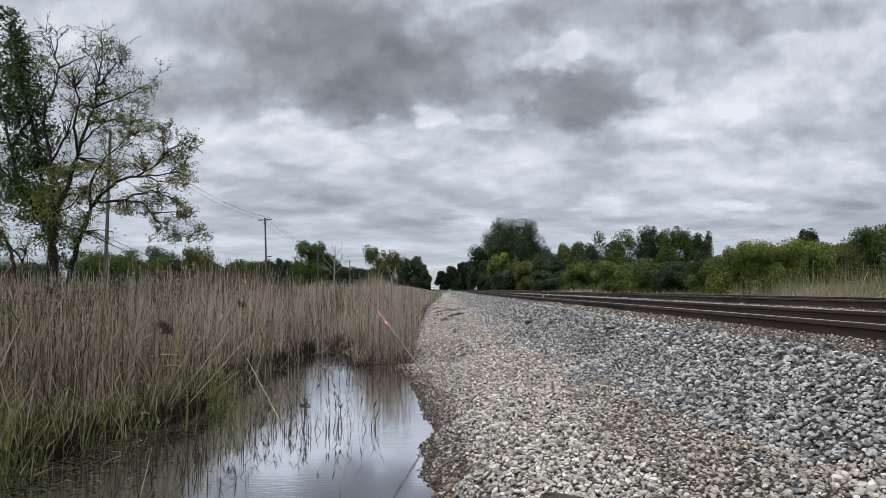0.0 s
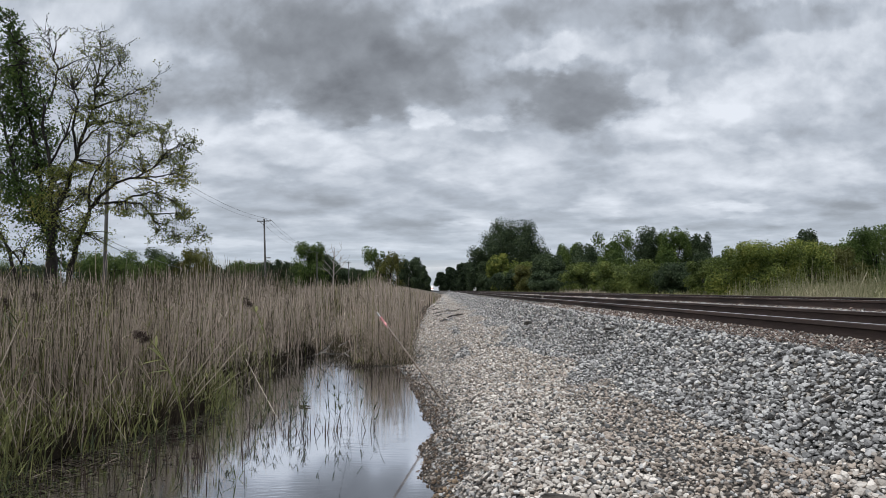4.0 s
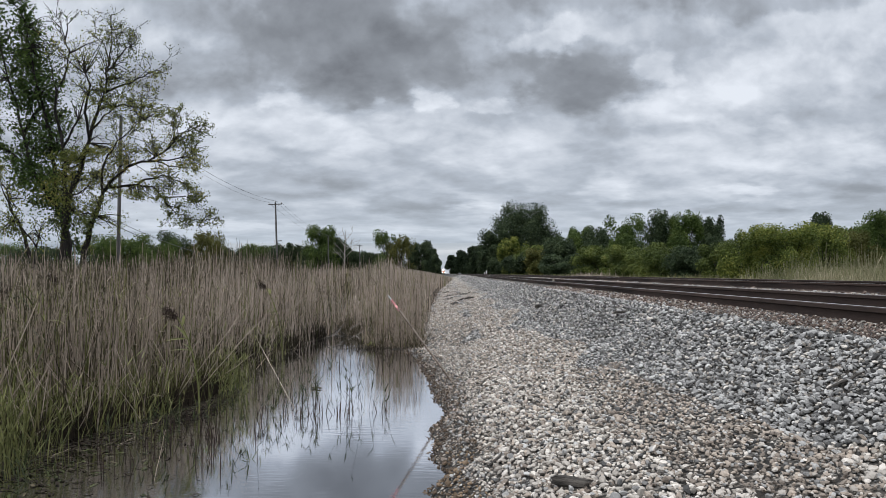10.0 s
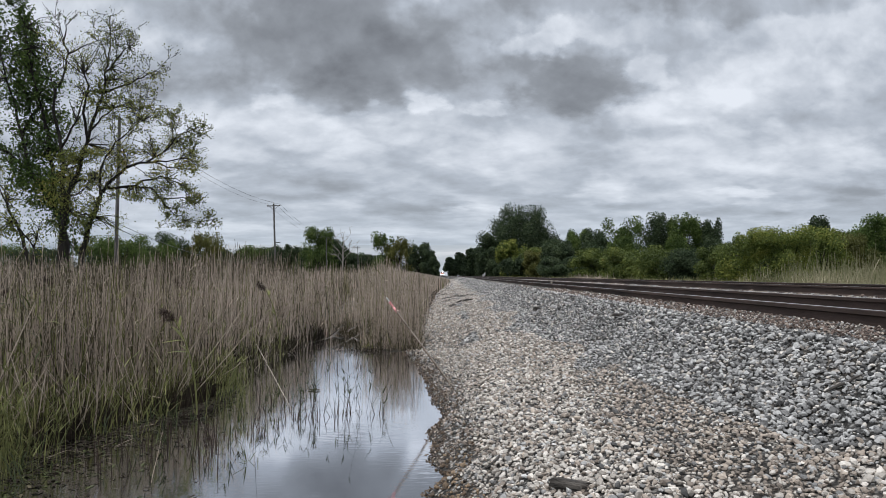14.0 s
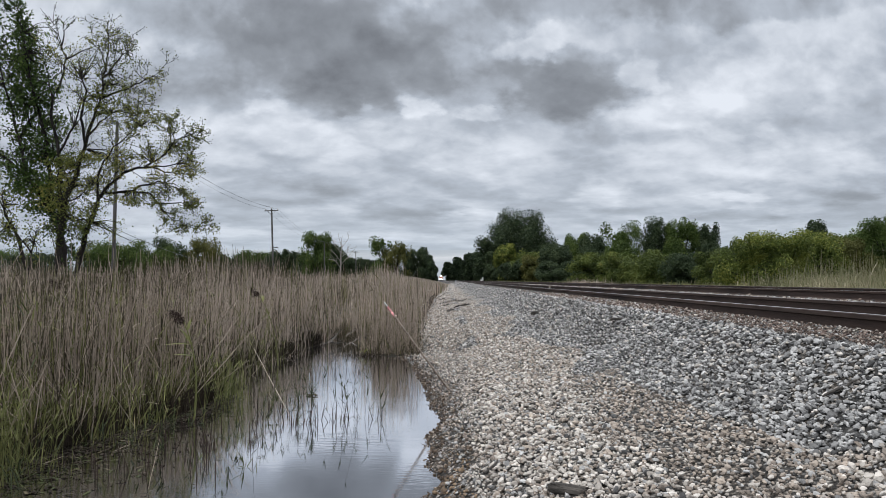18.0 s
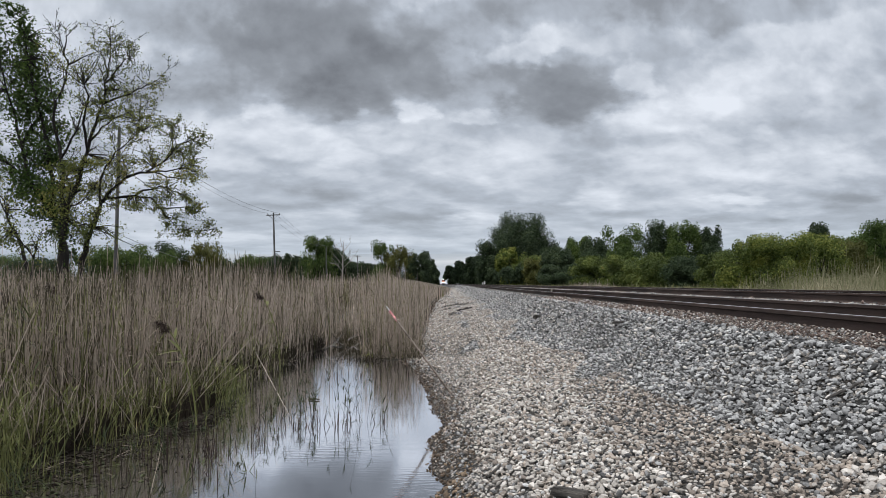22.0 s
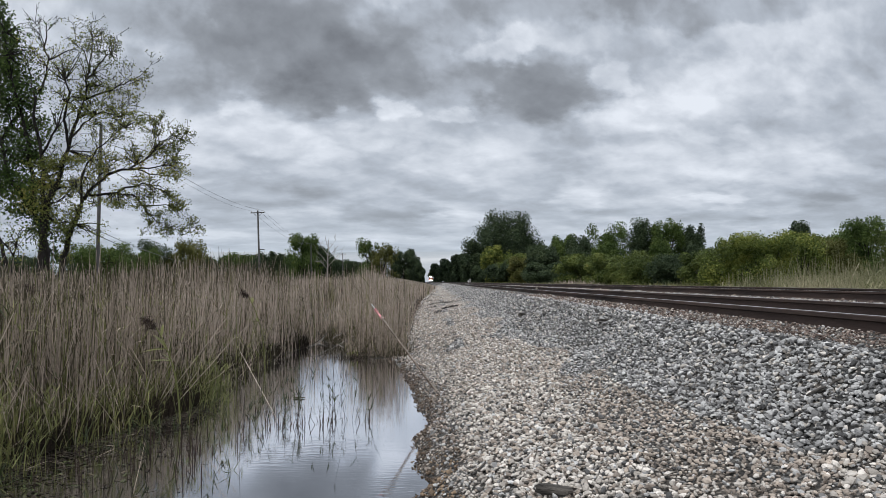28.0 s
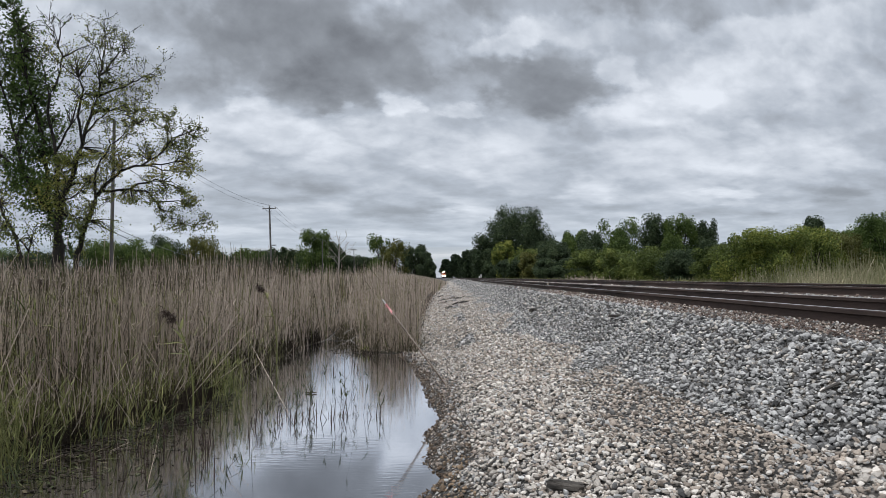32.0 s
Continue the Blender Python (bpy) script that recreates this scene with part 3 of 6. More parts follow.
def reed_mesh(rng, x, y, z, h, r, leaves=1.2, green=0.0, lean=0.07, segs=3, leafw=0.012, dark_share=0.3):
    # the dark share holds old stalks and stands in for shade between stalks
    old = rng.random(len(x)) < dark_share
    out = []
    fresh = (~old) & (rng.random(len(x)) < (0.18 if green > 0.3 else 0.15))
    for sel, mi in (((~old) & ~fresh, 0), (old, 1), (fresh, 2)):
        if sel.sum() == 0:
            continue
        v, f, P = stems(rng, x[sel], y[sel], z[sel], h[sel], r[sel], lean, segs)
        out.append((v, f, mi, "stalk_growth"))
        nl = int(sel.sum() * leaves)
        if nl:
            k = rng.integers(0, sel.sum(), nl)
            t = rng.uniform(0.25, 0.97, nl) * segs
            lo = np.minimum(t.astype(int), segs - 1)
            fr = (t - lo)[:, None]
            b = P[k, lo] * (1 - fr) + P[k, lo + 1] * fr
            v, f = blades(rng, b, rng.uniform(0.08, 0.28, nl), np.full(nl, leafw) * rng.uniform(0.5, 1.2, nl), 0.9, 0.8, 2)
            out.append((v, f, mi, "dry_foliage"))
    ng = int(len(x) * green)
    if ng:
        k = rng.integers(0, len(x), ng)
        b = np.stack([x[k] + rng.normal(0, 0.05, ng), y[k] + rng.normal(0, 0.05, ng), z[k]], -1)
        hh = rng.uniform(0.2, 0.75, ng) * rng.uniform(0.5, 1.15, ng)
        v, f = blades(rng, b, hh, rng.uniform(0.006, 0.016, ng), 0.55, 1.18, 3)
        out.append((v, f, 2, "green_foliage"))
    return out


def reed_height(rng, n):
    return np.clip(rng.normal(1.47, 0.20, n), 0.75, 2.0)


def reed_clump(rng, cx, cy, w, d, n, green, r=0.0032, low=0.25, tall=1.0):
    """One clump of the fringe along the water, its foot at the origin: stalks, dry leaves, green blades."""
    x, y = rng.uniform(-w, w, n), rng.uniform(-d, d, n)
    z = np.full(n, -0.03)
    h = tall * reed_height(rng, n) * np.where(rng.random(n) < low, rng.uniform(0.3, 0.85, n), 1)
    t = empty("reed_clump", pose(cx, cy, float(max(ground_z(cx, cy), 0.0))), "clump of dry tan reeds greening at the foot by the water", "reeds", "reeds along the ditch")
    groups = {"stalk_growth": [], "dry_foliage": [], "green_foliage": []}
    for v, f, i, what in reed_mesh(rng, x, y, z, h, np.full(n, r) * rng.uniform(0.7, 1.3, n), 0.7, green, 0.15, 3, 0.007, 0.15):
        groups[what].append((v, f, i))
    for what, ps in groups.items():
        if ps:
            v, f, i = join(ps)
            o = part(what, mesh_of(what, v, f, REED_MATS if cy < 10.5 else [M_REEDP] + REED_MATS[1:], i), None, t, "fresh green reed blades" if what == "green_foliage" else "")
            tagged(o, kind="stuff")
    reed_movers.append((t, 1.0))
    return t


rng = np.random.default_rng(5)
# fringe on the west shore
for row in range(4):
    y = 3.2
    while y < 16.9:
        step = 0.5 + 0.03 * (y - 4)
        cx = float(shore_l(y)) - 0.14 - 0.30 * row + rng.uniform(-0.16, 0.12)
        lush = float(np.interp(y, (5.0, 6.0, 9.2, 10.2, 11.5), (0.7, 1.2, 1.1, 0.3, 0.03))) * (0.75 + 0.25 * math.sin(y * 2.2)) * rng.choice((0.45, 0.8, 1.2, 1.5))
        reed_clump(rng, cx, y, (0.11, 0.18, 0.22, 0.24)[row], step * 0.6, int((16, 34, 44, 44)[row] + 1.8 * (y - 4)), (11.0, 9.0, 4.5, 1.6)[row] * lush, 0.0060 + 0.00008 * (y - 4), (0.55, 0.35, 0.22, 0.15)[row], float(np.interp(y, (9.0, 10.5), ((0.62, 0.86, 0.98, 1.03)[row], 1.0))))
        y += step
# head of the ditch and the clump on the gravel point
for cx, cy in ((-1.55, 14.7), (-1.3, 14.5), (-1.05, 14.5), (-0.88, 14.7), (-1.3, 15.0), (-0.84, 15.3), (-1.4, 15.6), (-1.02, 15.7)):
    reed_clump(rng, cx, cy, 0.30, 0.32, 90, 0.1, 0.0042, 0.85)


def reed_litter(n, xa, xb, ya, yb, seed, mats=REED_MATS[:2], old=0.65, tall=0.6):
    g = np.random.default_rng(seed)
    x, y = g.uniform(xa, xb, n), g.uniform(ya, yb, n)
    v, f, P = stems(g, x, y, np.full(n, 0.0), g.uniform(0.15 * tall / 0.6, tall, n), np.full(n, 0.006), 0.7, 2, 3, 0.3)
    I = np.repeat((g.random(n) < old).astype(int), len(f) // n)
    ob = new("reed_litter", mesh_of("reed_litter", v, f, mats, I))
    tagged(ob, "tangle of broken dead reeds at the head of the ditch", "reeds", kind="stuff")


reed_litter(900, -3.6, -1.5, 16.5, 19, 16)
reed_litter(500, -4.2, -2.6, 19, 24, 17)
# mostly dark stems here put the shoreline's shade into the litter's colour
reed_litter(3200, -3.2, -1.5, 16.85, 18.4, 21, [M_REED, M_REEDDK], 0.8, 0.42)
reed_litter(380, -1.6, -0.55, 14.0, 14.7, 27)
reed_litter(260, -1.75, -1.45, 14.2, 16.4, 18)
reed_litter(420, -3.55, -3.15, 9.8, 16.5, 19)
reed_litter(200, -4.2, -3.75, 3.5, 7.0, 20)


def reed_bed(name, n, xa, xb, ya, yb, r0, seed, power=1.0, leaves=1.0, hs=1.0, dark_share=0.4, label="dense bed of dry tan reeds", mats=REED_MATS):
    g = np.random.default_rng(seed)
    y = ya + (yb - ya) * g.random(n) ** power
    x = g.uniform(xa, xb, n)
    gap = (y > 16) & (y < 25) & (x / y > -0.215) & (x / y < -0.108)
    keep = (ground_z(x, y) > 0.005) & (~gap | (g.random(n) < 0.55))
    edge = np.interp(y, (15, 20, 30, 50, 65, 90, 150), (-0.42, -0.55, -0.8, -1.05, -0.6, 0.45, 0.85))
    keep &= (y < 15.0) | (g.random(n) < np.clip((edge - x) / 0.55, 0, 1))
    x, y, gap = x[keep], y[keep], gap[keep]
    z = ground_z(x, y) - 0.03
    h = (reed_height(g, len(x)) + 0.10 * np.sin(x * 0.8 + y * 0.33) + 0.06 * np.sin(y * 1.7)) * hs - np.clip(z - 0.1, 0, 1)
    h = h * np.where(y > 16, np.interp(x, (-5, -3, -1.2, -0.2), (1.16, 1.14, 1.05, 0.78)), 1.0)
    # where the bed runs out by the bank, heights are capped by bearing to fit the camera's view
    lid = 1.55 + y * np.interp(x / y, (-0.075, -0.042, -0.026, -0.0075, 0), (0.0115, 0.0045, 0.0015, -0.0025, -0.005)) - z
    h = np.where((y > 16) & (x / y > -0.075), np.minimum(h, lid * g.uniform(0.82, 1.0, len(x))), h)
    h = np.where(gap, h * g.uniform(0.3, 0.62, len(x)), h)
    ok = h > 0.15
    x, y, z, h = x[ok], y[ok], z[ok], h[ok]
    dist = np.hypot(x, y)
    v, f, i = join(reed_mesh(g, x, y, z, h, r0 * dist * g.uniform(0.7, 1.3, len(x)), leaves, 0.0, 0.08, 2, 0.0004 * float(np.mean(dist)) + 0.004, dark_share))
    ob = new(name, mesh_of(name, v, f, mats, i))
    return tagged(ob, label, "reeds", kind="stuff")


reed_bed("reed_bed", 6500, -9.0, -4.1, 2.5, 22, 0.00050, 11, dark_share=0.62)


def bed_leaves(n, xa, xb, ya, yb, seed):
    g = np.random.default_rng(seed)
    x, y = g.uniform(xa, xb, n), g.uniform(ya, yb, n)
    keep = np.sin(1.7 * x + 0.6 * y) + np.sin(0.9 * y - 0.7 * x) + g.normal(0, 0.4, n) > 0.2
    x, y = x[keep], y[keep]
    n = len(x)
    foot = np.stack([x, y, g.uniform(0.35, 1.25, n)], -1)
    v, f = blades(g, foot, g.uniform(0.16, 0.42, n), np.full(n, 0.014), 0.9, 0.75, 3)
    ob = new("reed_leaves", mesh_of("reed_leaves", v, f, [M_BLADE, M_TUFT], np.repeat((g.random(n) < 0.6).astype(int), 3)))
    tagged(ob, "dark olive reed leaves among the dry stalks", "reeds", kind="stuff")


bed_leaves(2600, -9.0, -3.7, 5.0, 13.0, 41)
reed_bed("reed_bed", 8000, -26, -3.2, 16.5, 60, 0.00040, 12, 1.3, 0.3, dark_share=0.34, mats=[M_REEDP] + REED_MATS[1:])
reed_bed("reed_bed", 4500, -22, -8, 5.0, 22, 0.00042, 13, 1.0, 0.5, dark_share=0.4)
reed_bed("reed_bed", 9800, -3.4, 0.2, 15.6, 75, 0.00032, 14, 1.5, 0.15, dark_share=0.12, label="thinner bed of pinkish dry reeds at the foot of the bank", mats=[M_REEDP] + REED_MATS[1:])
reed_bed("reed_bed", 7000, -45, 0.9, 60, 190, 0.00045, 15, 1.2, 0.1, dark_share=0.15, label="far bed of pinkish dry reeds", mats=[M_REEDP] + REED_MATS[1:])


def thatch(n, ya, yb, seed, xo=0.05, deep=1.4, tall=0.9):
    """Dead undergrowth at the water's edge, coloured near-black to carry the shade between the stalks."""
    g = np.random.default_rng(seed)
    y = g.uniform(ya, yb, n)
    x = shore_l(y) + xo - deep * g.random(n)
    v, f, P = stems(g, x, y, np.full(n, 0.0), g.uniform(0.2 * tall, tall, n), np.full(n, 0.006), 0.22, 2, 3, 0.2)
    ob = new("shaded_thatch", mesh_of("shaded_thatch", v, f, [M_THATCH]))
    tagged(ob, "dead undergrowth darkened to carry the shade among the reeds", "reeds", kind="stuff")


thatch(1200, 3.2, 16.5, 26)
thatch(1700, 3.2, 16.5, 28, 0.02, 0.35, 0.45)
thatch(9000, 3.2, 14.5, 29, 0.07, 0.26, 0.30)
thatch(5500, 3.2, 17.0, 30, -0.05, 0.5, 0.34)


def floating_litter(n, seed):
    """Sodden leaves and stems under the reeds' edge, thinning outwards; dark and dense to carry the reeds' dark
    reflection.
    """
    g = np.random.default_rng(seed)
    y = g.uniform(3.6, 9.2, n)
    reach = np.interp(y, (3.6, 6.0, 7.5, 9.2), (1.5, 1.25, 0.6, 0.25))
    x = shore_l(y) + 0.02 + reach * np.abs(g.normal(0, 0.48, n))
    a, l, w = g.uniform(0, 2 * np.pi, n), g.uniform(0.02, 0.10, n), g.uniform(0.004, 0.012, n)
    ca, sa = np.cos(a), np.sin(a)
    z = g.uniform(0.002, 0.009, n)
    V = []
    for u, v, up in ((-1, -1, 0), (0, -1, 1), (1, -0.3, 0), (1, 0.3, 0), (0, 1, 1), (-1, 1, 0)):
        V.append(np.stack([x + u * l * ca / 2 - v * w * sa, y + u * l * sa / 2 + v * w * ca, z + up * 0.006], -1))
    V = np.stack(V, 1).reshape(-1, 3)
    k = np.arange(n)[:, None] * 6
    F = np.concatenate([k + np.array([[0, 1, 4, 5]]), k + np.array([[1, 2, 3, 4]])])
    I = np.tile(np.where(g.random(n) < 0.82, 0, np.where(g.random(n) < 0.6, 1, 2)), 2)
    ob = new("floating_litter", mesh_of("floating_litter", V, F, [M_THATCH, M_TUFT, M_REEDDK], I))
    tagged(ob, "sodden leaves and stems floating under the reeds' edge, dark to carry their reflection", "plant litter", kind="stuff")


floating_litter(3000, 33)

# long grass beyond the far track
def grass_bed(name, n, xa, xb, ya, yb, hm, seed, mats):
    g = np.random.default_rng(seed)
    x, y = g.uniform(xa, xb, n), g.uniform(ya, yb, n)
    z = ground_z(x, y) - 0.02
    h = np.clip(g.normal(hm, hm * 0.22, n), 0.3, 3)
    d = np.hypot(x, y)
    v, f, P = stems(g, x, y, z, h, 0.00034 * d * g.uniform(0.6, 1.2, n), 0.14, 2, 3, 0.1)
    b = P[g.integers(0, n, n), 1]
    v2, f2 = blades(g, b, g.uniform(0.3, 0.8, n), 0.0011 * d, 0.7, 1.0, 2)
    V, F, I = join([(v, f, 0), (v2, f2, 1)])
    ob = new(name, mesh_of(name, V, F, mats, I))
    return tagged(ob, "tall pale green and straw grass beside the far track", "grass", kind="stuff")


grass_bed("tall_grass", 4000, 12.6, 16.5, 14, 30, 1.25, 21, [M_GRASS, M_GRASS])
grass_bed("tall_grass", 2500, 12.6, 17.5, 30, 50, 0.75, 25, [M_GRASS, M_BLADE])
grass_bed("tall_grass", 1300, 16.0, 25, 22, 34, 1.75, 22, [M_GRASS, M_GRASS])
grass_bed("dry_grass", 420, 11.9, 14.2, 58, 72, 1.0, 27, [M_REEDP, M_REED])
grass_bed("tall_grass", 2500, 12.2, 19, 48, 130, 0.8, 23, [M_GRASS, M_BLADE])
grass_bed("tall_grass", 900, 12, 17, 130, 260, 0.8, 24, [M_GRASS, M_BLADE])

# ================= trees =================


def leaf_cards(g, centres, size, out=None):
    """Small folded leaf sprays at the given points, facing out where a direction is given."""
    n = len(centres)
    nn = g.normal(0, 1, (n, 3))
    if out is not None:
        nn = out + 0.85 * nn
    nn /= np.linalg.norm(nn, axis=1)[:, None] + 1e-9
    u = np.cross(nn, g.normal(0, 1, (n, 3)))
    u /= np.linalg.norm(u, axis=1)[:, None] + 1e-9
    w = np.cross(nn, u)
    s = (size * g.uniform(0.55, 1.35, n))[:, None]
    a = centres - u * s * 0.5
    b = centres + w * s * 0.34 + nn * s * 0.1
    c = centres + u * s * 0.5
    d = centres - w * s * 0.34 + nn * s * 0.1
    V = np.stack([a, b, c, d], 1).reshape(-1, 3)
    return V, np.arange(4 * n).reshape(-1, 4)


def crown_points(g, n, w, d, h, lobes, ragged=0.2):
    """Points of a lobed, ragged crown that stands on z = 0 and fills w x d x h."""
    t = g.random(lobes)
    ang = g.uniform(0, 2 * np.pi, lobes)
    zc = 0.05 + 0.77 * t
    prof = np.sqrt(np.clip(1 - ((zc - 0.42) / 0.62) ** 2, 0.05, 1))
    rad = prof * np.sqrt(g.random(lobes)) * 0.72
    C = np.stack([np.cos(ang) * rad, np.sin(ang) * rad, zc], -1)
    R = g.uniform(0.18, 0.33, lobes) * (1.1 - 0.3 * zc)
    k = g.integers(0, lobes, n)
    v = g.normal(0, 1, (n, 3))
    v /= np.linalg.norm(v, axis=1)[:, None]
    rr = R[k] * (g.random(n) ** 0.45 + np.abs(g.normal(0, ragged, n)) * (g.random(n) < 0.35))
    p = C[k] + v * rr[:, None] * np.array([1, 1, 0.72])
    lo, hi = np.percentile(p[:, 2], (1, 99.6))
    r = np.percentile(np.abs(p[:, :2]), 98)
    for q in (p, C):
        q[:, 2] = (q[:, 2] - lo) / (hi - lo)
        q[:, :2] /= r
    p[:, 2] = np.clip(p[:, 2], 0.0, 1.03)
    face = v + 0.5 * (p - np.array([0, 0, 0.4])) * np.array([1, 1, 1.4])
    return p * np.array([w / 2, d / 2, h]), C * np.array([w / 2, d / 2, h]), face


def simple_tree(name, x, y, zb, h, w, mat, label, category, seed, n=1400, leaf=0.3, lobes=14, bare=0.12, group="", ragged=0.05):
    """A tree or bush: trunk and limbs that reach into the lobes of its crown."""
    g = np.random.default_rng(seed)
    t = empty(name, pose(x, y, zb - 0.05, 0, 0, g.uniform(0, 360)), label, category, group)
    pts, C, face = crown_points(g, n, w, w, h * (1 - bare), lobes, ragged)
    pts[:, 2] += h * bare
    C[:, 2] += h * bare
    v, f = leaf_cards(g, pts, leaf, face)
    rt = max(0.03, h * 0.022)
    paths, radii = [], []
    top = np.array([g.normal(0, 0.05) * w, g.normal(0, 0.05) * w, h * 0.75])
    s = np.linspace(0, 1, 6)[:, None]
    trunk = top * s + np.concatenate([g.normal(0, 0.02 * w, (6, 2)) * s, np.zeros((6, 1))], 1)
    paths.append(trunk)
    radii.append(rt * (1.15 - s[:, 0]))
    for c in C[: min(10, lobes)]:
        a = trunk[g.integers(1, 4)]
        m = (a + c) / 2 + np.array([0, 0, 0.06 * h])
        paths.append(np.array([a, m, c]))
        radii.append(rt * np.array([0.5, 0.3, 0.08]))
    tv, tf = tubes(paths, radii, 5)
    part("trunk", mesh_of("trunk", tv, tf, M_BARK, smooth=True), None, t)
    part("crown", mesh_of("crown", v, f, mat), None, t)
    return t


# distance, bearing (sideways per metre ahead), half width per metre ahead, rise above the eye per metre ahead
def tree_at(name, dist, bear, half, rise, zb, mat, label, category, seed, **kw):
    h = EYE[2] + rise * dist - zb
    return simple_tree(name, bear * dist, dist, zb, h, 2 * half * dist, mat, label, category, seed, leaf=kw.pop("leaf", 0.0030 * dist), **kw)


EAST = (
    (900, 0.009, 0.014, 0.026, "D"), (600, 0.028, 0.018, 0.033, "D"), (430, 0.042, 0.018, 0.040, "D"),
    (240, 0.072, 0.028, 0.068, "D"), (248, 0.100, 0.048, 0.101, "D"), (245, 0.136, 0.026, 0.074, "D"), (235, 0.145, 0.022, 0.052, "D"), (232, 0.056, 0.020, 0.040, "D"),
    (222, 0.092, 0.022, 0.052, "L"), (215, 0.118, 0.026, 0.040, "B"), (200, 0.134, 0.024, 0.036, "O"), (150, 0.160, 0.022, 0.050, "D"), (160, 0.192, 0.022, 0.067, "G"),
    (155, 0.218, 0.022, 0.066, "D"), (125, 0.256, 0.030, 0.084, "G"), (112, 0.308, 0.026, 0.090, "D"), (108, 0.345, 0.024, 0.089, "G"), (110, 0.378, 0.022, 0.083, "D"),
    (112, 0.168, 0.034, 0.028, "D"), (95, 0.222, 0.038, 0.040, "B"), (82, 0.272, 0.040, 0.040, "B"), (72, 0.315, 0.038, 0.044, "B"), (64, 0.355, 0.036, 0.040, "D"),
    (55, 0.400, 0.036, 0.046, "B"), (49, 0.440, 0.040, 0.068, "L"), (47, 0.492, 0.042, 0.072, "L"), (50, 0.545, 0.040, 0.073, "L"), (66, 0.543, 0.018, 0.087, "D"),
    (52, 0.590, 0.036, 0.064, "O"), (60, 0.640, 0.044, 0.092, "G"), (58, 0.70, 0.05, 0.085, "B"), (75, 0.46, 0.05, 0.058, "D"), (78, 0.60, 0.05, 0.070, "G"), (215, 0.108, 0.03, 0.030, "D"), (226, 0.078, 0.022, 0.022, "D"), (150, 0.24, 0.05, 0.052, "D"), (138, 0.30, 0.05, 0.062, "D"), (128, 0.36, 0.05, 0.060, "D"), (105, 0.42, 0.05, 0.055, "D"), (95, 0.50, 0.05, 0.055, "D"), (170, 0.19, 0.04, 0.042, "D"),
)
WEST = (
    (140, -0.460, 0.030, 0.050, "G"), (130, -0.405, 0.034, 0.060, "D"), (132, -0.362, 0.028, 0.062, "O"), (135, -0.492, 0.036, 0.056, "G"), (128, -0.432, 0.040, 0.056, "G"), (150, -0.52, 0.036, 0.045, "D"), (150, -0.60, 0.04, 0.04, "D"),
    (220, -0.310, 0.036, 0.038, "D"), (220, -0.262, 0.036, 0.040, "D"), (225, -0.225, 0.03, 0.036, "D"), (180, -0.190, 0.026, 0.070, "G"), (185, -0.172, 0.018, 0.052, "D"), (240, -0.142, 0.028, 0.033, "D"),
    (230, -0.092, 0.022, 0.064, "G"), (228, -0.073, 0.020, 0.056, "O"), (260, -0.044, 0.020, 0.047, "D"), (300, -0.026, 0.014, 0.036, "D"), (250, -0.11, 0.03, 0.028, "D"), (160, -0.335, 0.03, 0.036, "D"),
    (150, -0.66, 0.05, 0.045, "G"), (205, -0.345, 0.026, 0.036, "G"), (210, -0.285, 0.030, 0.042, "G"), (200, -0.242, 0.024, 0.044, "D"), (215, -0.208, 0.022, 0.040, "D"), (190, -0.155, 0.016, 0.040, "D"), (235, -0.125, 0.020, 0.030, "D"), (210, -0.325, 0.02, 0.030, "D"),
)
LEAF = {"D": (M_LEAF_D, "dark green leafy tree at the edge of a wood"), "G": (M_LEAF_G, "green broadleaf tree in a belt of trees"), "O": (M_LEAF_O, "olive and yellowing broadleaf tree"), "B": (M_LEAF_B, "bright green rounded bush beside the line"), "L": (M_LEAF_L, "yellow-green rounded bush beside the line")}
for i, (dist, bear, half, rise, k) in enumerate(EAST):
    mat, label = LEAF[k]
    bush = rise * dist < 4.2 and dist < 100
    tree_at("bush" if bush else "tree", dist, bear, half, rise, 0.42, mat, label, "bush" if bush else "tree", 100 + i, n=(5000 if dist > 110 else 9000) if half >= 0.05 and k == "D" else 14000 if dist < 100 else (40000 if rise > 0.085 and dist > 200 else 14000), leaf=(0.0022 if rise > 0.085 and dist > 200 else 0.0030 if dist < 100 else 0.0026) * dist, lobes=34 if dist < 100 else 90 if rise > 0.085 and dist > 200 else 34, ragged=0.04 if dist > 100 else 0.08, bare=0.02 if bush else 0.06, group="trees and bushes east of the line")
for i, (dist, bear, half, rise, k) in enumerate(WEST):
    mat, label = LEAF[k]
    tree_at("tree", dist, bear, half, rise, 0.45, mat, label, "tree", 200 + i, n=4200 if k == "O" and dist > 200 or bear == -0.092 else 12000, leaf=0.0024 * dist, lobes=32, bare=0.04, group="trees west of the line")


# --- the large trees by the reeds: limbs drawn in metres from the foot (across, up), the rest grown ---
def grow(g, p, d, length, rad, level, paths, radii, tips, drop=0.0):
    k = 5
    pts = [p]
    step = length / (k - 1)
    dd = d
    for _ in range(k - 1):
        dd = dd + g.normal(0, 0.13, 3) + np.array([0, 0, 0.05 - drop])
        dd = dd / np.linalg.norm(dd)
        pts.append(pts[-1] + dd * step)
    pts = np.array(pts)
    paths.append(pts)
    radii.append(np.maximum(rad * np.linspace(1, 0.35, k), 0.0065))
    if level == 0:
        tips.extend(pts[1:])
        return
    for _ in range(4 if level > 1 else 3):
        i = g.integers(1, k)
        nd = dd * 0.7 + g.normal(0, 0.55, 3)
        nd /= np.linalg.norm(nd)
        grow(g, pts[i], nd, length * g.uniform(0.5, 0.75), rad * 0.5, level - 1, paths, radii, tips, drop)
    tips.extend(pts[2:])


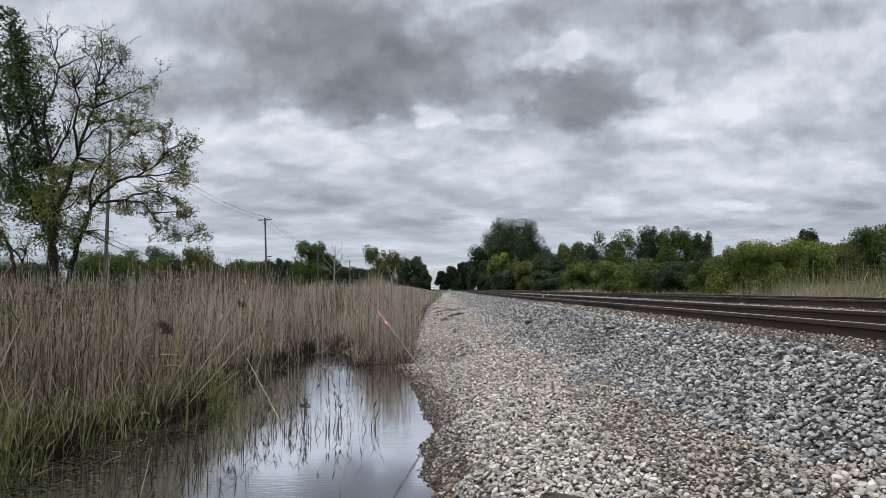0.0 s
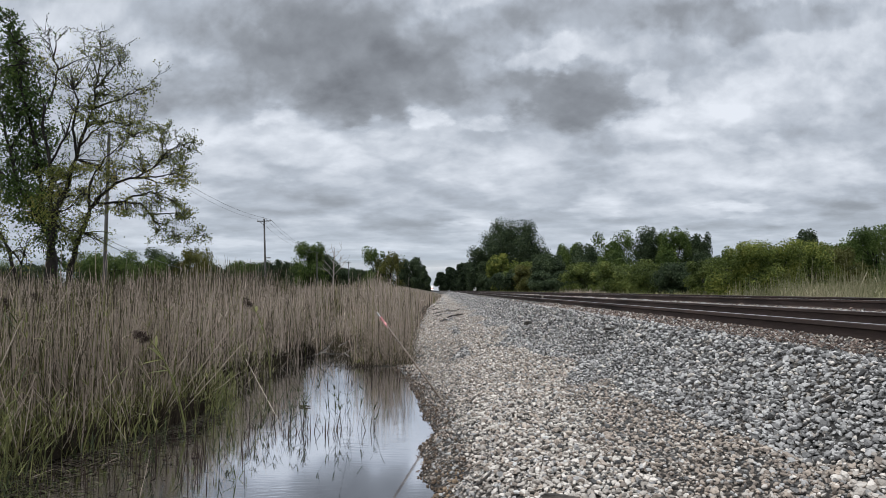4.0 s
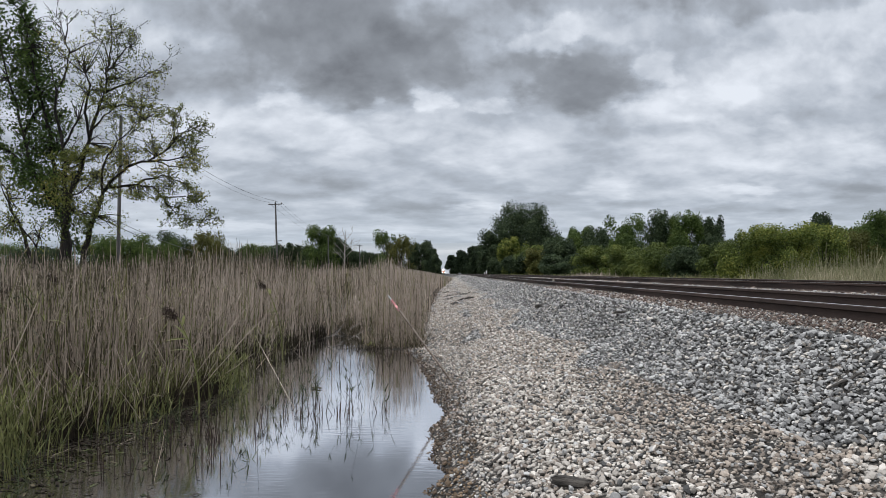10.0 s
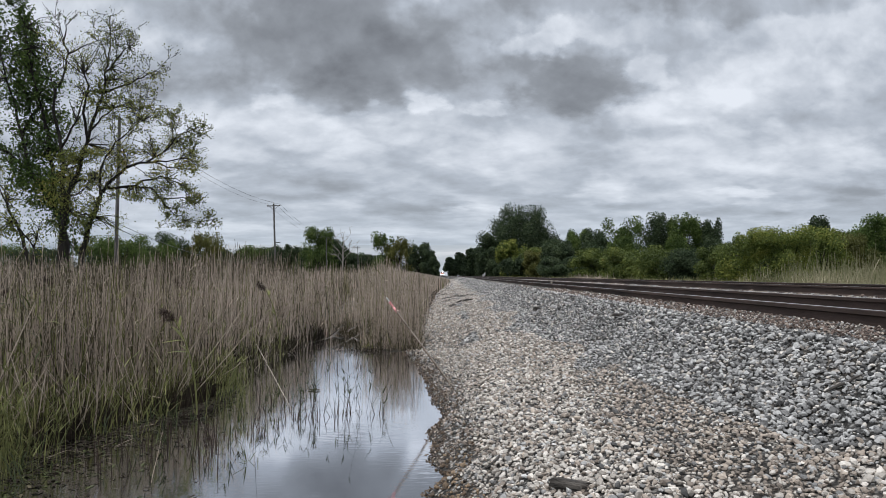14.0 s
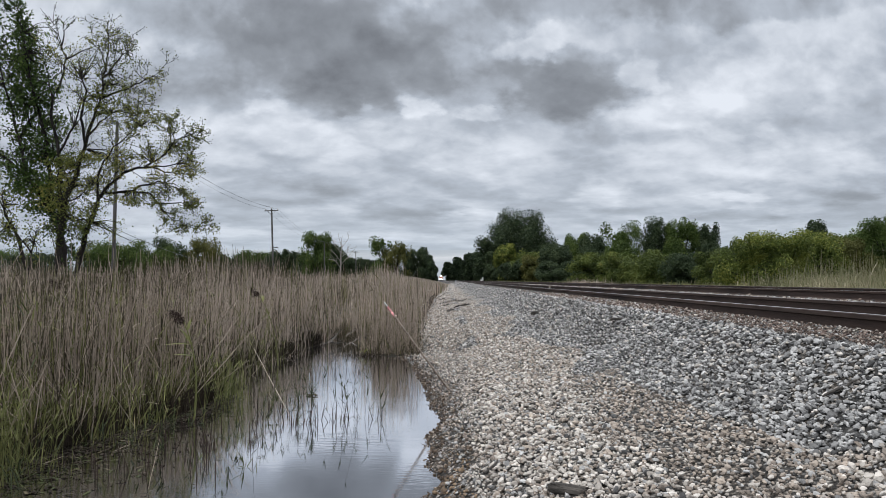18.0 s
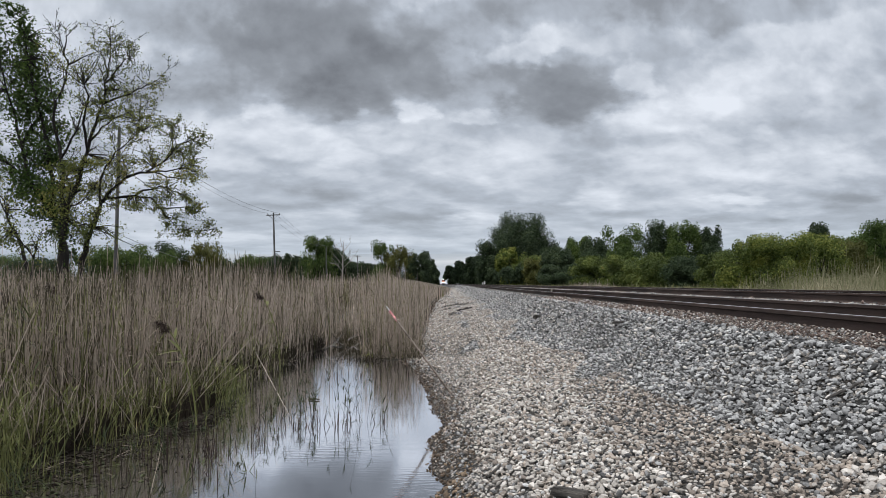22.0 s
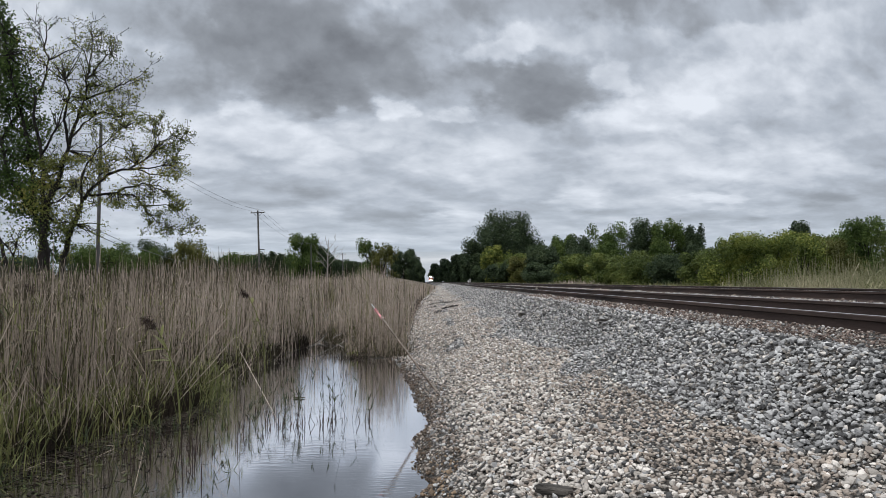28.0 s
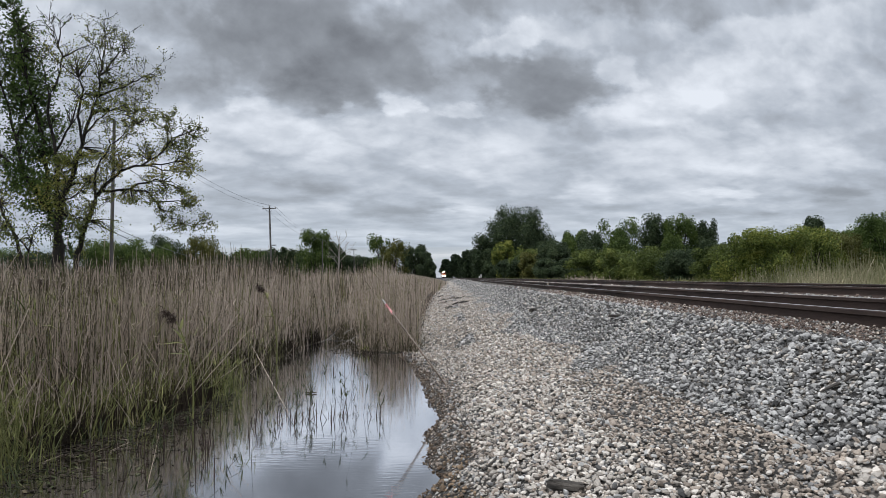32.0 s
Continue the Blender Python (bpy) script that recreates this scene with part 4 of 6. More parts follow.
def limb_tree(name, foot, limbs, mat, label, seed, per_tip, leaf, clumps, level=2, side=1, start=0.25, thick=1300):
    """A tree from its main limbs (thickness, droop, length of twigs, sideways and upward points) and its leaf clumps."""
    g = np.random.default_rng(seed)
    t = empty(name, pose(*foot), label, "tree", "trees by the reeds")
    paths, radii, tips, mains = [], [], [], []
    for rad, drop, twig, pts in limbs:
        if not mains:
            pts = ((pts[0][0] * 0.8, -0.1), *pts)
        n = len(pts)
        yo = np.cumsum(g.normal(0, 0.22, n)) * (np.arange(n) > 0)
        main = np.array([(x, yo[i], z) for i, (x, z) in enumerate(pts)], float)
        if mains:
            stem = np.concatenate(mains)
            at = stem[np.argmin(np.hypot(stem[:, 0] - main[0, 0], stem[:, 2] - main[0, 2]))]
            main[:, 1] += at[1]
            main[0] = at
        s = np.linspace(0, n - 1, 3 * n - 2)
        lo = np.minimum(s.astype(int), n - 2)
        fr = (s - lo)[:, None]
        fine = main[lo] * (1 - fr) + main[lo + 1] * fr
        fine[1:-1] += g.normal(0, 0.03, (len(fine) - 2, 3))
        mains.append(fine)
        paths.append(fine)
        radii.append(np.maximum(0.88 * rad * np.linspace(1, 0.2, len(fine)) ** 1.4, 0.012))
        tips.extend(fine[2 * len(fine) // 3:])
        for i in range(max(2, int(len(fine) * start)), len(fine)):
            for _ in range(side):
                d = fine[i] - fine[i - 1]
                d = d / np.linalg.norm(d) * 0.9 + g.normal(0, 0.5, 3)
                d /= np.linalg.norm(d)
                grow(g, fine[i], d, twig * g.uniform(0.5, 1.2), min(rad * 0.22, 0.017), level, paths, radii, tips, drop)
    stem = np.concatenate(mains)
    spots, faces = [], []
    for x, z, rx, rz, dense in clumps:
        at = stem[np.argmin(np.hypot(stem[:, 0] - x, stem[:, 2] - z))]
        c = np.array([x, at[1] + g.normal(0, 0.35), z])
        sub = c + g.normal(0, 0.62, (10, 3)) * np.array([rx, 0.6 * (rx + rz) / 2, rz])
        for q in sub:
            m = (at + q) / 2 + np.array([0, 0, 0.1]) + g.normal(0, 0.05, 3)
            paths.append(np.array([at, m, q]))
            radii.append(np.array([0.022, 0.014, 0.008]))
        n = int(thick * rx * rz * dense)
        k = g.integers(0, 10, n)
        off = g.normal(0, 0.33, (n, 3))
        spots.append(sub[k] + off * np.array([rx, (rx + rz) / 2, rz]))
        faces.append(off / (np.linalg.norm(off, axis=1)[:, None] + 1e-9) + np.array([0, 0, 0.5]))
    v, f = tubes(paths, radii, 5)
    part("trunk", mesh_of("trunk", v, f, M_BARK, smooth=True), None, t, "grey-brown forked trunk and limbs")
    tips = np.array(tips)
    k = g.integers(0, len(tips), int(len(tips) * per_tip))
    spots.append(tips[k] + g.normal(0, 0.07, (len(k), 3)))
    faces.append(g.normal(0, 1, (len(k), 3)) + np.array([0, 0, 0.8]))
    v, f = leaf_cards(g, np.concatenate(spots), leaf, np.concatenate(faces))
    part("crown", mesh_of("crown", v, f, mat), None, t)
    return t


limb_tree("tree", (-13.9, 26.0, 0.15), (
    (0.16, 0.01, 0.8, ((-0.2, 1.35), (-0.13, 2.41), (0.18, 3.29), (0.48, 4.41), (0.8, 4.97), (1.35, 5.53), (2.12, 5.81), (2.78, 6.31), (3.33, 6.87), (4.05, 7.27))),
    (0.06, 0.06, 0.6, ((0.7, 4.8), (1.59, 4.91), (2.14, 4.8), (2.49, 4.41), (2.83, 3.91), (3.5, 3.57), (4.17, 3.57))),
    (0.05, 0.03, 0.6, ((1.58, 5.08), (2.69, 5.25), (3.37, 5.02), (3.71, 4.41))),
    (0.05, 0.0, 0.7, ((2.12, 5.81), (2.9, 5.81), (3.68, 5.97), (3.9, 6.42))),
    (0.06, 0.0, 0.8, ((0.48, 4.41), (0.68, 5.64), (1.22, 6.42), (1.98, 7.04), (2.65, 7.32))),
    (0.05, 0.0, 0.6, ((2.78, 6.31), (2.88, 6.99), (3.04, 7.49))),
    (0.04, 0.03, 0.5, ((2.46, 5.53), (3.24, 5.53), (3.91, 5.53))),
    (0.04, 0.04, 0.5, ((2.49, 4.41), (3.15, 4.52), (3.6, 4.3))),
), M_LEAF_Y, "half-bare tree with spreading limbs and thin yellowing leaves behind the reeds", 31, 1.8, 0.072, ((1.48, 4.46, 0.55, 0.2, 1.5), (1.26, 4.63, 0.44, 0.22, 1.2), (-0.05, 3.63, 0.44, 0.44, 0.5), (0.49, 3.96, 0.44, 0.44, 0.5), (1.29, 3.4, 0.55, 0.44, 0.35), (3.33, 6.65, 0.55, 0.44, 0.6), (3.46, 5.97, 0.55, 0.44, 0.5), (3.03, 5.3, 0.66, 0.44, 0.35), (2.54, 7.21, 0.55, 0.33, 0.4), (3.39, 3.52, 0.55, 0.22, 0.5), (2.11, 6.42, 0.66, 0.44, 0.3), (-0.1, 2.4, 0.2, 0.45, 0.7), (0.2, 3.3, 0.25, 0.45, 0.8), (0.6, 4.6, 0.3, 0.3, 0.8)), level=2, thick=3000)
limb_tree("tree", (-14.5, 26.3, 0.15), (
    (0.17, 0.0, 0.9, ((-0.4, 1.35), (-0.32, 2.53), (-0.09, 4.44), (0.22, 5.69), (0.53, 6.94), (0.84, 8.08), (1.05, 8.59), (1.24, 9.57), (1.34, 10.72))),
    (0.07, 0.0, 0.8, ((0.31, 6.6), (0.51, 7.62), (0.69, 8.65), (0.47, 9.11), (-0.11, 9.57), (-0.45, 9.74))),
    (0.06, 0.0, 0.8, ((1.0, 8.48), (1.84, 8.99), (2.51, 9.34), (2.87, 9.57))),
    (0.06, 0.0, 0.8, ((1.15, 9.34), (1.7, 9.97), (2.15, 10.55))),
    (0.05, 0.0, 0.8, ((1.24, 9.57), (0.9, 10.26), (0.66, 10.72))),
    (0.05, 0.02, 0.7, ((0.79, 7.85), (1.64, 7.96), (2.32, 7.85), (2.78, 7.62))),
    (0.05, 0.0, 0.7, ((0.53, 6.94), (1.08, 7.51), (1.86, 7.85), (2.65, 8.13))),
    (0.05, 0.0, 0.6, ((-0.09, 4.44), (0.48, 4.56), (0.91, 5.12))),
), M_LEAF_Y, "tall half-bare tree with a fan of thin twigs and yellow-green leaves", 36, 1.05, 0.072, ((0.44, 6.03, 0.67, 0.31, 1.6), (1.0, 6.08, 0.56, 0.28, 1.2), (-0.18, 5.91, 0.5, 0.31, 1.4), (0.07, 5.01, 0.67, 0.34, 1.3), (-0.37, 4.44, 0.56, 0.45, 0.8), (0.8, 5.23, 0.56, 0.34, 0.7), (0.69, 9.57, 0.67, 0.67, 0.35), (1.6, 9.34, 0.67, 0.56, 0.35), (1.92, 10.26, 0.45, 0.45, 0.35), (0.83, 8.54, 0.56, 0.56, 0.5), (1.52, 7.85, 0.67, 0.22, 0.9), (1.27, 8.99, 0.45, 0.45, 0.4), (0.16, 3.77, 0.45, 0.45, 0.4), (2.54, 7.85, 0.45, 0.22, 0.4), (-0.3, 3.2, 0.22, 0.5, 0.6), (-0.1, 4.3, 0.25, 0.5, 0.8), (0.2, 5.5, 0.3, 0.4, 0.8)), level=2, thick=3000)
limb_tree("tree", (-14.75, 26.1, 0.15), (
    (0.12, 0.0, 0.4, ((-0.09, 1.35), (-0.23, 2.63), (-0.4, 4.42), (-0.53, 5.99), (-0.75, 7.24), (-0.83, 7.92), (-0.68, 8.6), (-0.47, 9.28), (-0.32, 10.08), (-0.48, 10.65), (-0.58, 11.23), (-0.65, 11.74))),
    (0.05, 0.0, 0.5, ((-0.32, 10.08), (0.17, 10.54), (0.78, 10.9))),
    (0.04, 0.0, 0.45, ((-0.5, 10.65), (-0.18, 11.11), (0.04, 11.4))),
    (0.045, 0.0, 0.45, ((-0.36, 10.02), (-0.68, 10.65), (-0.93, 11.46), (-1.02, 11.92))),
    (0.06, 0.0, 0.4, ((-0.48, 6.56), (0.08, 7.46), (0.52, 8.14), (0.81, 8.43))),
    (0.04, 0.0, 0.3, ((-0.3, 4.98), (-0.05, 6.22), (0.08, 6.67))),
    (0.04, 0.0, 0.5, ((-0.73, 8.48), (-1.1, 9.51), (-1.23, 10.31))),
), M_LEAF_G, "slender dark-stemmed tree with a bare twiggy top behind the reeds", 35, 0.1, 0.085, ((0.51, 8.37, 0.28, 0.22, 0.6), (-0.21, 7.8, 0.44, 0.67, 0.35), (-0.76, 5.43, 0.33, 0.55, 0.6), (-0.49, 3.97, 0.44, 0.67, 0.9)), level=1, start=0.4)
limb_tree("tree", (-15.0, 26.6, 0.15), (
    (0.21, 0.0, 0.9, ((-0.18, 1.35), (-0.21, 2.54), (-0.65, 3.91), (-1.13, 4.71), (-1.61, 5.62), (-2.05, 7.0), (-2.43, 8.16), (-2.65, 9.67), (-2.87, 11.18))),
    (0.12, 0.0, 0.9, ((-0.77, 4.13), (-0.92, 5.62), (-1.13, 7.0), (-1.41, 8.5), (-1.62, 9.9), (-1.89, 11.3), (-2.01, 12.12))),
    (0.08, 0.0, 0.9, ((-1.61, 5.62), (-2.32, 6.31), (-3.14, 7.0), (-3.97, 7.93))),
    (0.07, 0.0, 0.8, ((-2.05, 7.0), (-1.8, 8.16), (-1.95, 9.55), (-2.34, 10.83), (-2.48, 11.65))),
    (0.06, 0.0, 0.8, ((-1.13, 7.0), (-1.9, 7.69), (-2.4, 9.08), (-3.13, 10.25))),
), M_LEAF_T, "tall leafy dark green tree with dark stems behind the reeds", 32, 1.6, 0.115, ((-1.5, 9.66, 0.85, 0.54, 2.2), (-1.98, 10.25, 0.62, 0.51, 1.6), (-2.16, 8.74, 0.62, 0.79, 2.0), (-1.37, 7.41, 0.96, 0.62, 2.2), (-2.1, 6.66, 0.62, 0.57, 1.8), (-1.17, 6.31, 0.79, 0.51, 2.0), (-1.14, 5.34, 0.79, 0.47, 1.8), (-2.36, 11.42, 0.51, 0.51, 1.2), (-1.97, 11.94, 0.27, 0.29, 1.2), (-1.43, 11.3, 0.34, 0.45, 0.6), (-2.44, 10.48, 0.45, 0.57, 1.6), (-1.24, 8.74, 0.51, 0.51, 1.3), (-0.78, 4.48, 0.4, 0.45, 1.2), (-1.84, 5.74, 0.45, 0.45, 1.2), (-3.32, 9.08, 0.9, 1.36, 1.2), (-3.25, 7.0, 1.02, 0.9, 1.2), (-3.5, 11.18, 0.9, 0.9, 0.8), (-0.84, 6.77, 0.34, 0.34, 1.0), (-0.64, 7.69, 0.28, 0.45, 0.4), (-0.34, 5.16, 0.45, 0.34, 1.4), (-1.17, 10.36, 0.34, 0.45, 0.6), (-1.35, 4.48, 0.62, 0.51, 0.9), (-1.82, 4.93, 0.45, 0.45, 0.8), (-0.75, 3.45, 0.51, 0.51, 0.8), (0.05, 5.39, 0.57, 0.41, 0.8), (-0.37, 6.08, 0.41, 0.41, 0.7), (-0.3, 2.6, 0.3, 0.55, 1.6), (-0.55, 3.7, 0.4, 0.45, 1.8), (-1.0, 4.3, 0.5, 0.5, 1.8), (-0.9, 5.0, 0.5, 0.5, 1.6), (-1.5, 5.3, 0.4, 0.5, 1.4), (-0.15, 1.7, 0.3, 0.4, 1.2)), level=2, thick=900)
limb_tree("tree", (-16.0, 25.6, 0.15), (
    (0.13, 0.02, 0.6, ((0.3, 1.36), (0.06, 2.17), (-0.3, 3.05), (-0.55, 4.03), (-0.84, 4.58), (-1.18, 5.02))),
    (0.05, 0.02, 0.5, ((-0.36, 3.26), (-0.61, 4.36), (-0.58, 5.24))),
    (0.05, 0.0, 0.5, ((0.3, 1.52), (0.65, 2.39), (0.85, 3.05), (1.01, 3.37))),
    (0.04, 0.0, 0.4, ((0.65, 2.39), (0.42, 3.05), (0.19, 3.37))),
), M_LEAF_Y, "small leaning tree with sparse yellow-green leaves", 33, 0.9, 0.085, ((-0.64, 5.19, 0.44, 0.33, 1.3), (-0.63, 3.26, 0.41, 0.49, 1.6), (-0.82, 4.14, 0.33, 0.54, 1.2), (0.41, 3.37, 0.44, 0.22, 0.7), (0.75, 2.72, 0.44, 0.44, 0.4), (0.15, 2.83, 0.33, 0.33, 0.5)), level=1, start=0.3)


def dead_tree(x, y, h, seed):
    g = np.random.default_rng(seed)
    paths, radii, tips = [], [], []
    stem = np.array([(0, 0, -0.3), (0.05, 0, 0.25 * h), (0.12, 0.1, 0.45 * h), (0.1, 0, 0.62 * h), (0.3, 0, 0.8 * h), (0.25, 0.1, 0.95 * h)])
    paths.append(stem)
    radii.append(np.array([0.2, 0.17, 0.14, 0.10, 0.06, 0.03]))
    for i, (z, dx) in enumerate(((0.34, -0.7), (0.40, 0.9), (0.48, -0.8), (0.55, 0.9), (0.62, 1.1), (0.66, -0.7), (0.74, 0.8), (0.8, -0.5))):
        a = np.array([0.1, 0, z * h])
        grow(g, a, np.array([dx, g.normal(0, 0.3), 0.9]) / 1.3, h * (0.34 - 0.2 * (z - 0.34)), 0.06, 1, paths, radii, tips)
    radii = [np.maximum(r, 0.025) for r in radii]
    t = empty("dead_tree", pose(x, y, 0.4), "bare bleached dead tree standing over the reeds", "tree")
    v, f = tubes(paths, radii, 4)
    part("trunk", mesh_of("trunk", v, f, M_DEAD, smooth=True), None, t)


dead_tree(-23.4, 150, 11.0, 41)

# ================= power line =================


def utility_pole(x, y, h, lean, arm, label):
    t = empty("utility_pole", pose(x, y, 0.3, 0, lean, 0), label, "utility pole", "poles of the power line")
    v, f = tubes([[(0, 0, -0.1), (0, 0, h * 0.5), (0, 0, h)]], [[0.11, 0.10, 0.085] if y < 60 else [0.15, 0.125, 0.10] if arm else [0.13, 0.11, 0.09]], 10)
    part("shaft", mesh_of("shaft", v, f, M_POLE, smooth=True), None, t)
    if arm:
        part("crossarm", box(-0.9, 0.9, -0.14, -0.04, h - 0.32, h - 0.20, 0.01), M_POLE, t)
        for sx in (-1, 1):
            v, f = tubes([[(sx * 0.6, -0.13, h - 0.28), (0, -0.13, h - 0.85)]], [[0.02, 0.02]], 5)
            part("brace", mesh_of("brace", v, f, M_WIRE), None, t)
        if y > 60:
            part("bracket", box(0.0, 0.75, -0.10, -0.02, 5.5, 5.62, 0.01), M_POLE, t)
        for sx in (-0.82, 0.0, 0.82):
            v, f = tubes([[(sx, -0.09, h - 0.20 if sx else h), (sx, -0.09, h - 0.12 if sx else h + 0.1), (sx, -0.09, h - 0.02 if sx else h + 0.2)]], [[0.05, 0.075, 0.03]], 8)
            part("insulator", mesh_of("insulator", v, f, M_WHITE, smooth=True), None, t, "grey-white porcelain insulator")
    return t


POLES = ((-19.6, 40.0, 10.6, 0.3, False), (-22.8, 90.0, 10.7, -2.2, True), (-26.5, 148.0, 9.4, -0.6, False), (-28.5, 215.0, 10.4, -1.0, True))
for x, y, h, lean, arm in POLES:
    utility_pole(x, y, h, lean, arm, "tall weathered wooden utility pole with a crossarm" if arm else "tall bare wooden utility pole without crossarm")


def cable(a, b, sag, r, name="power_cable"):
    s = np.linspace(0, 1, 17)[:, None]
    p = np.array(a) * (1 - s) + np.array(b) * s
    p[:, 2] -= sag * 4 * s[:, 0] * (1 - s[:, 0])
    v, f = tubes([p], [np.full(17, r)], 4)
    ob = new(name, mesh_of(name, v, f, M_WIRE, smooth=True))
    return tagged(ob, "thin grey overhead cable sagging between poles", "cable", "cables of the power line")


for dx, dz in ((-0.82, 0.28), (0.0, 0.5), (0.82, 0.28)):
    cable((-19.6 + dx * 0.1, 39.9, 10.6 + dz), (-23.2 + dx, 89.9, 10.7 + dz), 0.9, 0.011)
    cable((-19.6 + dx * 0.1, 39.9, 10.6 + dz), (-16.5 + dx, -8, 10.6 + dz), 0.9, 0.010)
    cable((-23.2 + dx, 89.9, 10.7 + dz), (-26.6 + dx, 148, 9.6 + dz * 0.4), 0.9, 0.015)
cable((-19.6, 40, 4.6), (-23.0, 90, 3.6), 1.2, 0.018)

# ================= along the line =================


def marker_post(x, y, h):
    t = empty("marker_post", pose(x, y, 0.5), "small white marker post beside the far track", "post", "white marker posts")
    part("post", box(-0.09, 0.09, -0.08, 0.08, -0.1, h, 0.02), M_WHITE, t)
    part("plate", box(-0.16, 0.16, -0.12, -0.08, h * 0.55, h, 0.01), M_WHITE, t)


marker_post(10.7, 212, 1.5)
marker_post(11.3, 213, 2.0)


def locomotive():
    t = empty("locomotive", pose(4.0, 600, 1.3), "dark red diesel locomotive with three bright headlamps", "train")
    part("frame", box(-1.5, 1.5, 0.3, 21, 0.95, 1.25, 0.05), M_BLACK, t)
    part("pilot", box(-1.45, 1.45, 0.1, 0.5, 0.15, 0.95, 0.06), M_BLACK, t)
    part("nose", box(-0.85, 0.85, 0.9, 3.0, 1.25, 2.9, 0.15), M_ORANGE, t)
    cab = part("cab", box(-1.5, 1.5, 2.9, 5.6, 1.25, 4.25, 0.12), M_ORANGE, t)
    for sx in (-0.75, 0.75):
        part("windscreen", box(sx - 0.5, sx + 0.5, 2.86, 2.9, 3.15, 3.9, 0.01), M_GLASS, cab)
    part("hood", box(-1.0, 1.0, 5.6, 20.5, 1.25, 4.3, 0.1), M_ORANGE, t)
    part("fuel_tank", box(-1.3, 1.3, 8, 13, 0.3, 0.95, 0.1), M_BLACK, t)
    part("coupler", box(-0.15, 0.15, -0.5, 0.3, 0.65, 0.95, 0.03), M_BLACK, t)
    for sx in (-1, 1):
        v, f = tubes([[(sx * 1.4, 0.35, 1.2), (sx * 1.4, 0.3, 2.3), (sx * 0.7, 0.3, 2.3)]], [[0.03] * 3], 6)
        part("handrail", mesh_of("handrail", v, f, M_WHITE), None, t)
    for x, z, r in ((-0.85, 1.5, 0.42), (0.85, 1.5, 0.42), (0.0, 4.25, 0.48)):
        bm = bmesh.new()
        bmesh.ops.create_uvsphere(bm, u_segments=12, v_segments=8, radius=r, matrix=Matrix.Translation((x, 0.25 if z < 3 else 2.8, z)) @ Matrix.Diagonal((1, 0.4, 1, 1)))
        part("headlamp", bm, M_LAMP, t, "glowing white headlamp")
    for y in (2.2, 4.0, 5.8, 15.2, 17.0, 18.8):
        for sx in (-0.75, 0.75):
            bm = bmesh.new()
            bmesh.ops.create_cone(bm, cap_ends=True, segments=20, radius1=0.5, radius2=0.5, depth=0.14, matrix=pose(sx, y, 0.5, 0, 90, 0))
            part("wheel", bm, M_BLACK, t)
    return t


loco = locomotive()

# ================= small things by the water =================


def leaning_stake():
    a, b = Vector((0.0, 8.92, 0.17)), Vector((-0.765, 8.40, 1.28))
    t = empty("marker_stake", Matrix.Translation(a), "thin wooden stake with a pink painted top leaning over the water", "stake")
    d = b - a
    q = d.to_track_quat("Z", "Y").to_matrix().to_4x4()
    L = d.length
    for name, z0, z1, w, mat, label in (("shaft", -0.15, L - 0.24, 0.0092, M_SHAFT, ""), ("painted_band", L - 0.24, L - 0.07, 0.0115, M_PINK, "faded pink painted band"), ("tip", L - 0.07, L, 0.008, M_WHITE, "pale cut tip")):
        bm = box(-w, w, -w, w, z0, z1, 0.002)
        bm.transform(q)
        part(name, bm, mat, t, label)
    # an added pale strip puts the stake's lit upper side into the colour
    upper = d.cross(Vector((0, 1, 0))).normalized()
    upper = upper if upper.x > 0 else -upper
    deep = d.normalized().cross(upper)
    deep = deep if deep.y > 0 else -deep
    turn = Matrix((upper, deep, d.normalized())).transposed().to_4x4()
    bm = box(-0.001, 0.0125, -0.0135, 0.004, -0.1, L - 0.2, 0.001)
    bm.transform(turn)
    part("lit_edge", bm, M_STAKE, t, "pale strip for the stake's lit upper edge")
    g = np.random.default_rng(3)
    base = np.array([q @ Vector((0, 0, L - 0.22 + 0.03 * i)) for i in range(4)])
    v, f = blades(g, base, np.full(4, 0.085), np.full(4, 0.022), 1.2, 0.4, 3)
    part("ribbon", mesh_of("ribbon", v, f, M_PINK), None, t, "pink flagging ribbon")


leaning_stake()


def water_tuft(x, y, n, h, spread, seed, mat=M_TUFT):
    """Young green reeds standing in the water."""
    g = np.random.default_rng(seed)
    px, py = g.normal(0, spread, n), g.normal(0, spread * 0.7, n)
    hh = h * g.uniform(0.45, 1.1, n)
    v, f, P = stems(g, px, py, np.full(n, -0.15), hh + 0.15, np.full(n, 0.0028), 0.16, 3, 3, 0.12)
    k = g.integers(0, n, n * 4)
    t = g.integers(2, 4, n * 4)
    v2, f2 = blades(g, P[k, t], g.uniform(0.07, 0.17, n * 4), np.full(n * 4, 0.009), 0.35, 0.95, 3)
    ob = empty("water_reed_tuft", pose(x, y, 0), "", "")
    tagged(part("stem_growth", mesh_of("stem_growth", v, f, [M_THATCH if mat is M_TUFT else mat]), None, ob), kind="stuff")
    tagged(part("foliage", mesh_of("foliage", v2, f2, [mat]), None, ob), kind="stuff")
    tagged(ob, "sparse tuft of young green reeds standing in the water", "reeds", "green tufts in the ditch")
    reed_movers.append((ob, 1.6))
    return ob


